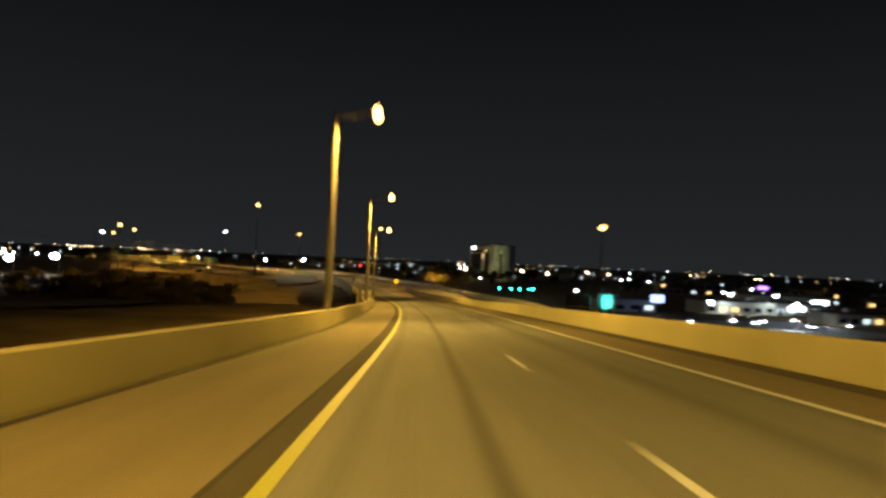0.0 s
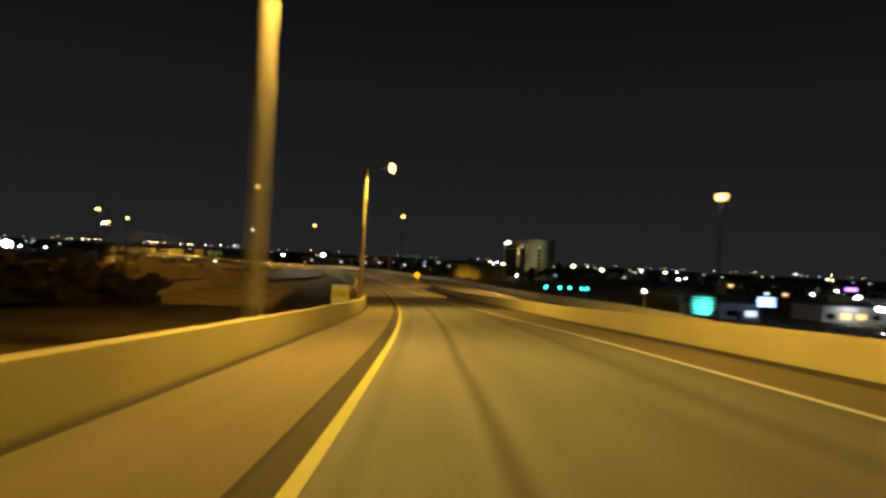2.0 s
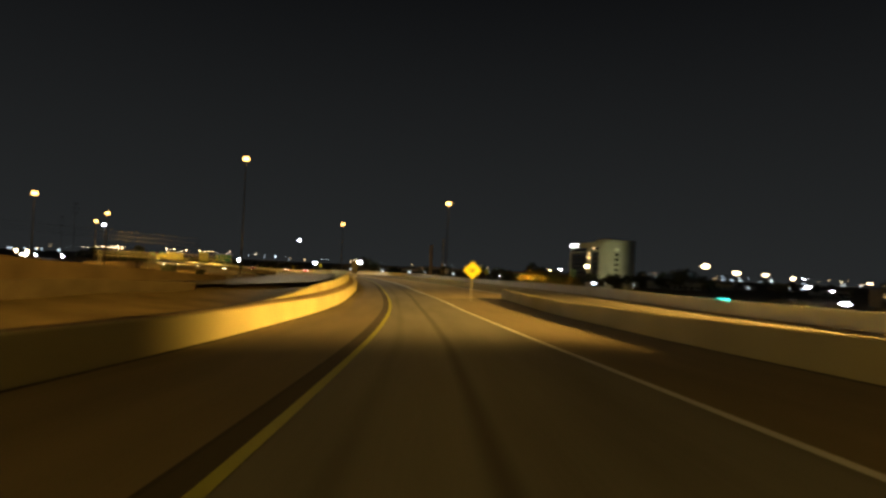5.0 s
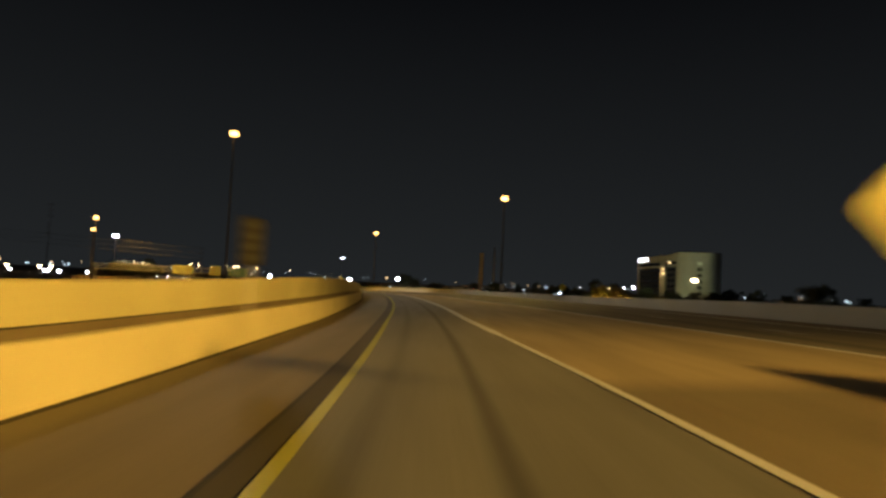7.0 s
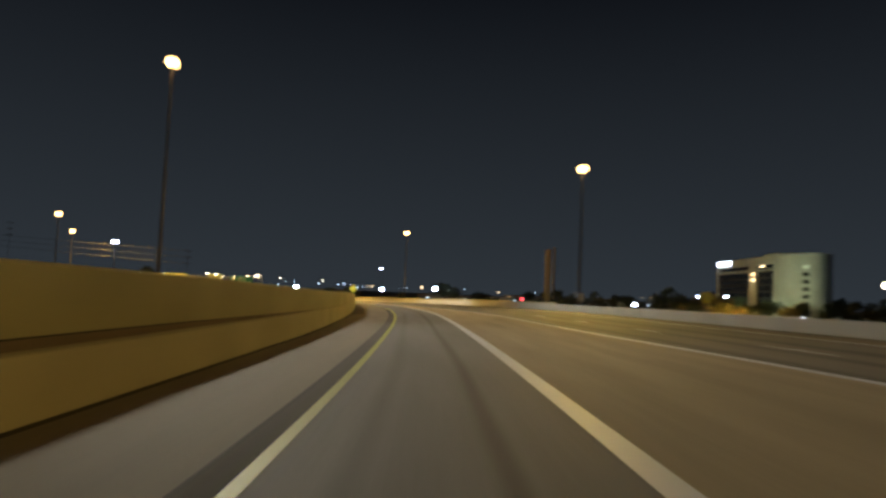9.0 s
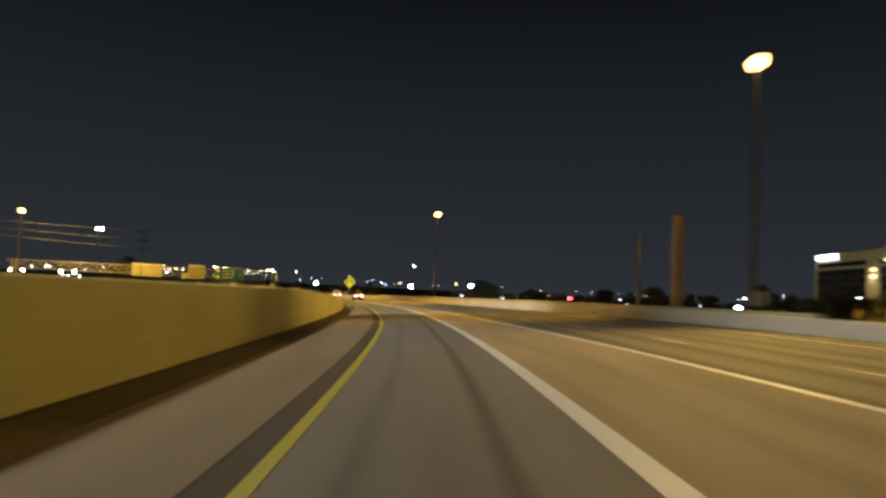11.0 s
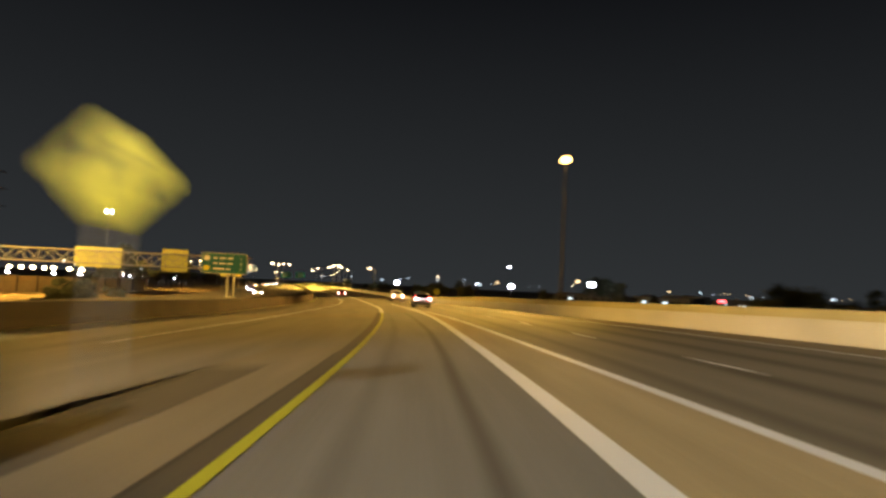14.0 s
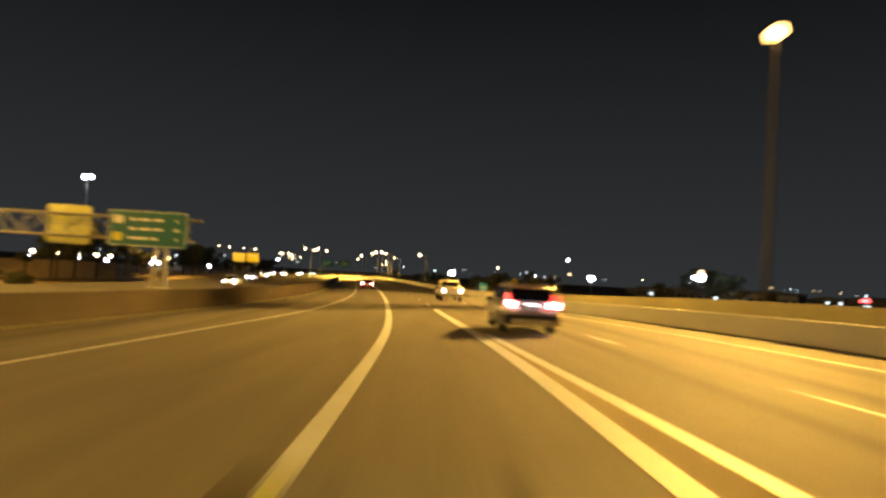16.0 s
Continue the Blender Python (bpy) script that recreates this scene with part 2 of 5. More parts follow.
# ---------------------------------------------------------------- the road's alignment
# heading (degrees to the left of +y) and height of the road by station, in metres along it
HEADING = [(-60, 0.99), (0, 1.29), (50, 2.9), (100, 4.81), (140, 7.79), (180, 10.56), (220, 12.68), (260, 15.4), (300, 17.32), (340, 20.67),
           (380, 25.57), (420, 29.05), (460, 31.98), (500, 34.74), (540, 36.15), (640, 37.3), (800, 38.0), (1240, 38.2)]
HEIGHT = [(-60, 1.48), (0, -1.75), (60, -4.93), (100, -6.89), (140, -8.63), (160, -9.30), (180, -9.73), (200, -9.92), (240, -10.03), (300, -10.36),
          (340, -10.80), (400, -11.57), (440, -12.13), (480, -12.53), (540, -12.79), (800, -13.05), (1240, -13.05)]
TILT = 0.04
ST = np.arange(-60, 1200, 1.0)
_h = np.radians(np.interp(ST + 0.5, *np.array(HEADING).T))
AX = 1.21 + np.r_[0, np.cumsum(-np.sin(_h))][:-1]
AY = -59.99 + np.r_[0, np.cumsum(np.cos(_h))][:-1]
AH = np.radians(np.interp(ST, *np.array(HEADING).T))


def road_xy(s, d):
    x, y, h = np.interp(s, ST, AX), np.interp(s, ST, AY), np.interp(s, ST, AH)
    return x + d * np.cos(h), y + d * np.sin(h)


def road_z(s, d):
    """Height of the paving: one crossfall, that flattens out to the outer side further on."""
    fall = np.where(np.asarray(d) > 0, TILT * knots(s, [(-60, 1.0), (465, 1.0), (515, 0.0), (1200, 0.0)]), TILT)
    return knots(s, HEIGHT) + fall * np.clip(d, -45, 45)


def on_road(s, d, h=0.0):
    x, y = road_xy(s, d)
    return Vector((float(x), float(y), float(road_z(s, d)) + h))


def heading(s):
    return float(np.interp(s, ST, AH))


def station(x, y):
    """Station and offset of a place, for arrays."""
    x, y = np.atleast_1d(x), np.atleast_1d(y)
    best = np.full(x.shape, 1e18)
    ib = np.zeros(x.shape, int)
    for i in range(0, len(ST), 4):
        q = (AX[i] - x) ** 2 + (AY[i] - y) ** 2
        k = q < best
        best[k], ib[k] = q[k], i
    h = AH[ib]
    ox, oy = x - AX[ib], y - AY[ib]
    return ST[ib] - ox * np.sin(h) + oy * np.cos(h), ox * np.cos(h) + oy * np.sin(h)


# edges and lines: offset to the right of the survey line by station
LEFT_EDGE = [(-60, -6.3), (9, -5.7), (24, -5.0), (39, -4.5), (60, -4.6), (83, -4.6), (100, -4.6), (112, -4.75), (125, -5.1), (140, -5.35)]
# past the barrier's blunt end the edge steps back, then draws in again
LOWER_EDGE = [(126, -7.5), (150, -7.1), (165, -6.75), (176, -6.2), (186, -5.65), (198, -5.45), (212, -5.42), (226, -5.2), (240, -5.3), (262, -5.35), (275, -5.2), (300, -5.6),
              (322, -6.22), (340, -6.3), (350, -6.3), (362, -6.0), (370, -5.75), (380, -5.4), (390, -4.9), (400, -4.7)]
NOSE = 138.5
YELLOW = [(-60, -1.45), (7, -1.4), (32, -1.15), (62, -1.15), (82, -1.2), (114, -1.7), (130, -1.9), (147, -1.85), (184, -1.42), (200, -1.5), (222, -1.75), (250, -1.68),
          (290, -1.5), (318, -1.7), (335, -1.8), (350, -2.0), (364, -2.15), (382, -2.0), (400, -1.75), (414, -1.6), (441, -1.25), (458, -1.05), (483, -1.5), (510, -1.7), (1200, -1.7)]
WHITE = [(-60, 6.25), (30, 6.25), (62, 6.5), (80, 6.2), (100, 5.5), (114, 5.0), (133, 4.5), (150, 4.2), (184, 3.5), (198, 3.35), (215, 2.7), (224, 2.35), (260, 2.3),
         (318, 2.3), (346, 2.05), (380, 2.2), (408, 2.08), (431, 2.4), (450, 2.25), (467, 1.7), (490, 1.5), (1200, 1.6)]
RIGHT_EDGE = [(-60, 9.2), (13, 9.2), (20, 9.5), (50, 9.8), (67, 10.0), (95, 9.8), (121, 9.7), (240, 9.7)]
SECOND = [(201, 12.4), (230, 10.6), (246, 9.7), (258, 9.2), (275, 8.0), (321, 6.9), (331, 6.3), (346, 5.5), (370, 5.1), (402, 3.95), (430, 3.6), (443, 3.1), (452, 2.6), (470, 1.9), (490, 1.6)]
FAR_EDGE = [(-60, 22.5), (205, 21.3), (242, 19.4), (270, 18.6), (300, 18.4), (338, 19.0), (363, 18.0), (390, 16.0), (414, 14.7), (441, 12.9), (455, 12.2), (475, 10.6), (510, 9.6), (1200, 9.4)]
LEFT_LANE = [(395, -10.6), (417, -10.2), (428, -9.4), (448, -8.4), (461, -7.2), (474, -5.8), (502, -4.9), (1200, -5.1)]
MEDIAN = [(330, -21), (400, -19.5), (425, -17.8), (440, -15.2), (460, -14.2), (469, -13.2), (491, -10.9), (515, -10.1), (1200, -10.0)]
WALL_TOP = [(150, 0.6), (168, 0.85), (178, 1.3), (187, 1.75), (206, 1.88), (228, 2.22), (255, 2.34), (290, 2.0), (322, 2.05), (340, 2.06), (352, 1.76), (378, 1.42), (390, 1.1), (396, 0.96)]
LEFT_NEAR = [(40, -125), (100, -80), (130, -50), (150, -42), (180, -39.6), (205, -38.5), (225, -34), (250, -22), (275, -12.5), (300, -8.8), (320, -7.3), (352, -7.2), (380, -6.4), (392, -5.2), (402, -4.2), (470, -2.0)]
MAIN_DROP = [(-60, -9.0), (0, -5.6), (60, -3.2), (90, -1.9), (110, -1.02), (122, -0.68), (140, -0.48), (160, -0.3), (185, -0.1), (200, 0.0), (240, 0.0)]


def left_foot(s):
    """Offset of the left barrier's or wall's foot."""
    return np.where(np.asarray(s) < NOSE, knots(s, LEFT_EDGE), knots(s, LOWER_EDGE))


def right_z(s, d):
    """The right shoulder falls away from the lanes."""
    return road_z(s, d) - 0.055 * np.clip(d - knots(s, WHITE) - 0.2, 0, 4.0) * np.clip((201 - s) / 20, 0, 1)


def left_h(s):
    """Height of the left carriageway over the ramp's plane."""
    return knots(s, [(240, 1.35), (300, 1.1), (340, 1.0), (352, 0.68), (372, 0.3), (386, 0.01), (402, 0.0), (1200, 0.0)])


def left_z(s, d):
    w = np.clip((s - 270) / 60, 0, 1)
    w = w * w * (3 - 2 * w)
    return (1 - w) * (-10.75 + 0.0 * d) + w * (road_z(s, d) + left_h(s))


def main_z(s, d):
    return road_z(s, d) + knots(s, MAIN_DROP) * np.clip((201 - s) / 6, 0, 1)


def strip(name, s0, s1, columns, mat, step=3.0, zfun=road_z, lift=0.0, parent=None, vscale=1.0):
    """A sheet along the road between offset tables; columns: tables or (table, shift)."""
    ss = np.linspace(s0, s1, max(2, int(round((s1 - s0) / step)) + 1))
    verts, faces, uvs = [], [], []
    for s in ss:
        for c in columns:
            tab, shift = c if isinstance(c, tuple) else (c, 0.0)
            d = float(knots(s, tab)) + shift
            x, y = road_xy(s, d)
            verts.append((float(x), float(y), float(zfun(s, d)) + lift))
            uvs.append((d, s * vscale))
    k = len(columns)
    for i in range(len(ss) - 1):
        for j in range(k - 1):
            a = i * k + j
            faces.append((a, a + 1, a + k + 1, a + k))
    me = bpy.data.meshes.new(name)
    me.from_pydata(verts, [], faces)
    u = me.uv_layers.new(name="UVMap")
    for lp in me.loops:
        u.data[lp.index].uv = uvs[lp.vertex_index]
    return link_mesh(name, me, mat, parent)


def profile(name, s0, s1, table, section, mat, step=3.0, zfun=road_z, shift=0.0, top=None, label="", category="barrier"):
    """A section (offset, height) swept along the road. top: a table that gives the height at which 1.0 of the section stands."""
    ss = np.linspace(s0, s1, max(2, int(round((s1 - s0) / step)) + 1))
    verts, faces, uvs = [], [], []
    k = len(section)
    for s in ss:
        base = float(knots(s, table)) + shift
        run = 0.0
        last = None
        zb = float(zfun(s, base))
        g = float(knots(s, top)) if top else 1.0
        for o, h in section:
            x, y = road_xy(s, base + o)
            hh = h * g if h > 0 else h
            verts.append((float(x), float(y), zb + hh))
            if last:
                run += math.hypot(o - last[0], hh - last[1])
            last = (o, hh)
            uvs.append((s, run))
    n = len(ss)
    for i in range(n - 1):
        for j in range(k - 1):
            a = i * k + j
            faces.append((a, a + k, a + k + 1, a + 1))
    faces.append(tuple(range(k)))
    faces.append(tuple(reversed(range((n - 1) * k, n * k))))
    me = bpy.data.meshes.new(name)
    me.from_pydata(verts, [], faces)
    u = me.uv_layers.new(name="UVMap")
    for lp in me.loops:
        u.data[lp.index].uv = uvs[lp.vertex_index]
    ob = link_mesh(name, me, mat)
    bm = bmesh.new()
    bm.from_mesh(me)
    bmesh.ops.recalc_face_normals(bm, faces=bm.faces)
    bm.to_mesh(me)
    bm.free()
    return tagged(ob, label, category, kind="structure")


# road side on the right of a barrier: section runs from the road's foot up, over the top and down behind
SAFETY_L = [(0.0, -0.3), (0.0, 0.08), (-0.07, 0.93), (-0.11, 0.96), (-0.33, 0.96), (-0.37, 0.93), (-0.42, -3.0)]
SAFETY_R = [(-o, h) for o, h in SAFETY_L]
DOUBLE = [(0.30, -0.3), (0.30, 0.075), (0.18, 0.32), (0.11, 1.04), (0.08, 1.07), (-0.08, 1.07), (-0.11, 1.04), (-0.18, 0.32), (-0.30, 0.075), (-0.30, -0.3)]

# ---------------------------------------------------------------- ground
gx = np.unique(np.r_[[-4500, -2500, -1500, -900, -650, -500, -400, -330], np.arange(-270, 130, 5.0), [150, 180, 220, 280, 360, 480, 650, 900, 1500, 2500, 4500]])
gy = np.unique(np.r_[[-1500, -700, -350, -200, -130], np.arange(-85, 640, 5.0), [660, 700, 760, 850, 1000, 1300, 1800, 2600, 4800]])
XX, YY = np.meshgrid(gx, gy)
gs, gd = station(XX.ravel(), YY.ravel())
gs_c = np.clip(gs, -60, 1190)
LOW = -14.9


def ground_z(s, d):
    z = np.full(s.shape, LOW)
    # fill under and beside the ramp and the mainline
    le, re, fe = left_foot(s), knots(s, RIGHT_EDGE), knots(s, FAR_EDGE)
    rz = road_z(s, np.clip(d, -12, 26))
    core = rz - 0.75
    left_out = np.maximum(le - 1.2 - d, 0)
    fall = rz - 0.35 - left_out / 3.2
    floor_l = np.where(s < 300, -10.9 - np.clip((-d - 60) / 40, 0, 1) * 1.5, rz - 0.75)
    slope = np.maximum(fall, floor_l)
    z = np.where(d < le - 1.5, slope, core)
    mz = main_z(s, np.clip(d, 12, 26)) - 0.8
    z = np.where((d > re - 2.5) & (s < 201), np.minimum(mz, core), z)
    out = np.maximum(d - fe - 1.5, 0)
    right = np.maximum(main_z(s, fe) - 0.35 - out / 2.6, LOW)
    z = np.where(d > fe + 1.0, right, z)
    # the left carriageway and the bank that carries it
    ln = knots(s, LEFT_NEAR)
    lz = left_z(s, d)
    bank = lz - 0.75 - np.maximum(d - ln, 0) * 0.06
    z = np.where((s > 150) & (s < 330) & (d < le - 4.0), np.maximum(np.minimum(bank, lz - 0.7), floor_l - 3), z)
    z = np.where((s >= 330) & (d < le - 3.0), lz - 0.75, z)
    z = np.where((s > 40) & (s <= 150) & (d < ln + 2), lz - 0.75, z)
    z = np.where((s > 40) & (s <= 400) & (d < np.minimum(ln, -12) - 22), np.maximum(lz - 0.75 - (np.minimum(ln, -12) - 22 - d) / 6.0, LOW + 2.0), z)
    med = knots(s, MEDIAN)
    z = np.where((s > 400) & (d < med - 18), np.maximum(road_z(s, med) - 0.75 - (med - 18 - d) / 8.0, LOW), z)
    return z


gz = ground_z(gs_c, gd)
away = np.maximum.reduce([np.maximum(-60 - gs, 0), np.maximum(np.abs(gd) - 260, 0), np.maximum(gs - 1150, 0)])
gz = np.where(away > 0, np.maximum(gz - away / 8.0, LOW), gz)
gz += 0.12 * np.sin(XX.ravel() * 0.31) * np.cos(YY.ravel() * 0.27) - 0.1
nx, ny = len(gx), len(gy)
gme = bpy.data.meshes.new("ground")
gme.from_pydata([(float(a), float(b), float(c)) for a, b, c in zip(XX.ravel(), YY.ravel(), gz)], [],
                [(j * nx + i, j * nx + i + 1, (j + 1) * nx + i + 1, (j + 1) * nx + i) for j in range(ny - 1) for i in range(nx - 1)])
for f in gme.polygons:
    f.use_smooth = True
tagged(link_mesh("ground", gme, M_GRASS), "dark dry grass and earth round the highway", "ground", kind="structure")


def ground_at(x, y):
    s, d = station(np.array([x]), np.array([y]))
    return float(ground_z(np.clip(s, -60, 1190), d)[0]) - 0.1


# ---------------------------------------------------------------- carriageways and lines
tagged(strip("road_ramp_shoulder", -60, NOSE, [LEFT_EDGE, (LEFT_EDGE, 1.6), (YELLOW, -0.50)], M_SHOULDER), "tan worn concrete shoulder of the ramp", "road", kind="structure")
tagged(strip("road_wall_shoulder", NOSE, 402, [LOWER_EDGE, (LOWER_EDGE, 1.6), (YELLOW, -0.50)], M_SHOULDER), "tan worn concrete shoulder below the retaining wall", "road", kind="structure")
tagged(strip("road_ramp_seam", -60, 441, [(YELLOW, -0.50), (YELLOW, -0.1)], M_SEAM), "dark tarred seam beside the yellow line", "road", kind="structure")
tagged(strip("road_ramp_lane", -60, 441, [(YELLOW, -0.1), (YELLOW, 1.5), (WHITE, -1.5), WHITE], M_LANE), "grey asphalt ramp lanes with tyre streaks", "road", kind="structure")
tagged(strip("road_ramp_right_shoulder", -60, 201, [WHITE, (WHITE, 1.0), (RIGHT_EDGE, 0.05)], M_SHOULDER, zfun=right_z), "pale concrete shoulder of the ramp", "road", kind="structure")
tagged(strip("road_gore", 201, 470, [WHITE, (SECOND, 0.0)], M_GORE), "paved gore between the ramp and the mainline", "road", kind="structure")
tagged(strip("road_mainline_early", -60, 201, [(RIGHT_EDGE, 0.05), (RIGHT_EDGE, 4), (FAR_EDGE, -4), FAR_EDGE], M_MAIN, zfun=main_z), "grey asphalt mainline beside the ramp", "road", kind="structure")
tagged(strip("road_mainline", 201, 470, [SECOND, (SECOND, 3.6), (FAR_EDGE, -2.5)], M_MAIN), "grey asphalt mainline lanes", "road", kind="structure")
tagged(strip("road_mainline_shoulder", 201, 470, [(FAR_EDGE, -2.5), FAR_EDGE], M_SHOULDER), "pale shoulder along the outer barrier", "road", kind="structure")
tagged(strip("road_left_carriageway", 40, 402, [(LEFT_NEAR, -15), (LEFT_NEAR, -7), LEFT_NEAR], M_MAIN, zfun=left_z), "asphalt of the raised left carriageway", "road", kind="structure")
tagged(strip("road_merge", 402, 441, [(MEDIAN, 0.0), LEFT_LANE, (YELLOW, -0.50)], M_MAIN), "wide asphalt where the roads merge", "road", kind="structure")
tagged(strip("road_highway_near", 441, 470, [MEDIAN, LEFT_LANE, YELLOW, (WHITE, 0.0)], M_MAIN), "wide asphalt highway lanes", "road", kind="structure")
tagged(strip("road_highway", 470, 1190, [MEDIAN, LEFT_LANE, YELLOW, WHITE, FAR_EDGE], M_MAIN, step=6), "wide asphalt highway lanes running on", "road", kind="structure")


MEDIAN_FAR = [(402, -24.0), (425, -23.5), (440, -22.5), (470, -22.0), (500, -21.5), (525, -20.0), (560, -14.0), (600, -10.9), (1200, -10.4)]


def verge_z(s, d):
    """The earth lies lower than the road it borders, by up to 0.7 m."""
    return opposite_z(s, d) - 0.7 * np.clip((d - knots(s, MEDIAN_FAR) - 0.1) / 1.5, 0.0, 1.0)


def opposite_z(s, d):
    return road_z(s, knots(s, MEDIAN)) + 0.012 * (d - knots(s, MEDIAN))


tagged(strip("road_opposite", 402, 1190, [(MEDIAN, -25), (MEDIAN, -12.5), (MEDIAN_FAR, 0.0)], M_MAIN, step=6, zfun=opposite_z), "asphalt of the opposite carriageway", "road", kind="structure")


tagged(strip("ground_verge_median", 402, 640, [(MEDIAN_FAR, 0.05), (MEDIAN_FAR, 1.6), (MEDIAN, -0.35)], M_EARTH, step=6, zfun=verge_z), "dark bare earth between median wall and opposite road", "verge", kind="structure")


# thin near-black strips along the barrier and wall feet
tagged(strip("trim_gutter_left", -60, NOSE, [(LEFT_EDGE, -0.05), (LEFT_EDGE, 0.22)], M_BLACKSTRIP, lift=0.006), "dark gutter strip along the barrier foot", "gutter", kind="structure")
tagged(strip("trim_gutter_wall", NOSE + 0.5, 394, [(LOWER_EDGE, -0.05), (LOWER_EDGE, 0.20)], M_BLACKSTRIP, lift=0.009), "dark gutter strip along the wall foot", "gutter", kind="structure")
# the wall's shade on the shoulder, painted as a dark strip
tagged(strip("trim_old_asphalt_band", 306, 396, [LOWER_EDGE, (LOWER_EDGE, 1.3)], M_BAND, lift=0.005), "dark band painted for the shade along the wall foot", "paving", kind="structure")
tagged(strip("trim_gutter_right", -60, 200, [(RIGHT_EDGE, -0.25), (RIGHT_EDGE, 0.03)], M_BLACKSTRIP, zfun=right_z, lift=0.010), "dark gutter strip along the barrier foot", "gutter", kind="structure")
# the right barrier's shade on its shoulder, painted likewise
tagged(strip("trim_old_asphalt_right", -60, 199, [(RIGHT_EDGE, -1.0), (RIGHT_EDGE, 0.02)], M_BAND, zfun=right_z, lift=0.005), "dark band painted for the shade along the barrier foot", "paving", kind="structure")
tagged(strip("trim_gutter_outer", 201, 700, [(FAR_EDGE, -0.3), (FAR_EDGE, 0.03)], M_BLACKSTRIP, lift=0.006), "dark gutter strip along the outer barrier", "gutter", kind="structure")
tagged(strip("trim_tar_joint", -60, 400, [(YELLOW, -0.55), (YELLOW, -0.47)], M_BLACKSTRIP, lift=0.006), "black tar joint in the paving", "tar joint", kind="structure")


def line(name, s0, s1, table, width, mat, label, shift=0.0, zfun=road_z, lift=0.012, step=3.0):
    return tagged(strip(name, s0, s1, [(table, shift - width / 2), (table, shift + width / 2)], mat, step, zfun, lift), label, "road marking", kind="structure")


line("trim_yellow_line", -60, 441, YELLOW, 0.19, M_YELLOW, "solid yellow edge line on the ramp")
line("trim_white_left_line", 441, 1190, YELLOW, 0.30, M_WHITE, "solid white lane line", step=4)
line("trim_white_line", -60, 214, WHITE, 0.17, M_WHITE, "solid white edge line on the ramp")
line("trim_gore_line", 214, 478, WHITE, 0.36, M_WHITE, "wide white gore line")
line("trim_gore_line_outer", 203, 458, SECOND, 0.27, M_WHITE, "white line along the mainline side of the gore")
line("trim_left_lane_line", 404, 900, LEFT_LANE, 0.18, M_WHITE, "white lane line on the left lanes")
line("trim_main_edge_line", -60, 1100, FAR_EDGE, 0.15, M_WHITE, "thin white edge line by the outer shoulder", shift=-2.4, zfun=main_z)
for s in range(-55, 20, 12):
    line("trim_lane_dash", s - 0.9, s + 2.2, WHITE, 0.13, M_WHITE, "short white lane dash", shift=-3.75, step=1.55)
for s in range(215, 560, 12):
    line("trim_main_dash", s, s + 3.0, SECOND, 0.13, M_WHITE, "short white lane dash on the mainline", shift=3.5, step=1.5)
for s in range(484, 700, 12):
    line("trim_main_dash", s, s + 3.0, WHITE, 0.13, M_WHITE, "short white lane dash on the mainline", step=1.5)

# worn bars of an old pavement legend in the outer lane
for k in range(7):
    line("trim_legend_bar", 46.6 + 0.12 * k, 50.0 - 0.05 * k, [(-60, 3.35 + 0.46 * k), (240, 3.35 + 0.46 * k)], 0.15, M_WORN, "worn white bar of an old lane legend", step=1.6)
for k in range(4):
    line("trim_legend_bar", 54.0 + 0.2 * k, 56.6, [(-60, 3.7 + 0.42 * k), (240, 3.7 + 0.42 * k)], 0.13, M_WORN, "worn white bar of an old lane legend", step=1.3)
line("trim_median_edge_line", 404, 1000, MEDIAN, 0.16, M_YELLOW, "yellow edge line along the median barrier", shift=0.9)
tagged(strip("trim_paving_joint", 430.0, 436.0, [(MEDIAN, 1.2), LEFT_LANE, (YELLOW, -0.7)], M_SHOULDER, 1.5, lift=0.007), "pale transverse band across the lanes", "paving joint", kind="structure")

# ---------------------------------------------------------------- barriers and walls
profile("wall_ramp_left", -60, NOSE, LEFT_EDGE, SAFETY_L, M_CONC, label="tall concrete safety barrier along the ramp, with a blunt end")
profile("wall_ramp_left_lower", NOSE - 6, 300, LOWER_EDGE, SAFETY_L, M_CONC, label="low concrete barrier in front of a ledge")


def ledge_z(s, d):
    return road_z(s, d) + 0.92 + 0.22 * np.clip(knots(s, LOWER_EDGE) - d - 0.5, 0, 2.2) * np.clip((s - 140) / 45, 0, 1)


WALL_SEC = [(0.0, -1.0), (0.0, 0.40), (-0.025, 0.41), (-0.03, 0.97), (-0.10, 1.0), (-0.34, 1.0), (-0.38, 0.97), (-0.38, -3.0)]
# the retaining wall stands behind a ledge, then draws in to the road's edge
UPPER = [(s, float(knots(s, LOWER_EDGE)) - 0.02 - 1.15 * min(1.0, max(0.0, (300 - s) / 42))) for s in range(140, 400, 4)]
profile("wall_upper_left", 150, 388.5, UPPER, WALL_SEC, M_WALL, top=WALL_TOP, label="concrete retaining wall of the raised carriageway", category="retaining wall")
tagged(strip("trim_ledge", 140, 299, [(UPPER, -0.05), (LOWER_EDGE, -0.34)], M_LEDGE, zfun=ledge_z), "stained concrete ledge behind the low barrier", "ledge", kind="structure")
# flat black strips on the ledge: gap shade put into colour, nothing is cut
tagged(strip("trim_ledge_slot", 141, 272, [(LOWER_EDGE, -0.58), (LOWER_EDGE, -0.36)], M_BLACKSTRIP, zfun=ledge_z, lift=0.006), "black strip painted for the shaded gap behind the low barrier", "slot", kind="structure")
tagged(strip("trim_ledge_joint", 152, 290, [UPPER, (UPPER, 0.2)], M_BLACKSTRIP, zfun=ledge_z, lift=0.006), "black strip painted for the shade at the retaining wall foot", "drain", kind="structure")
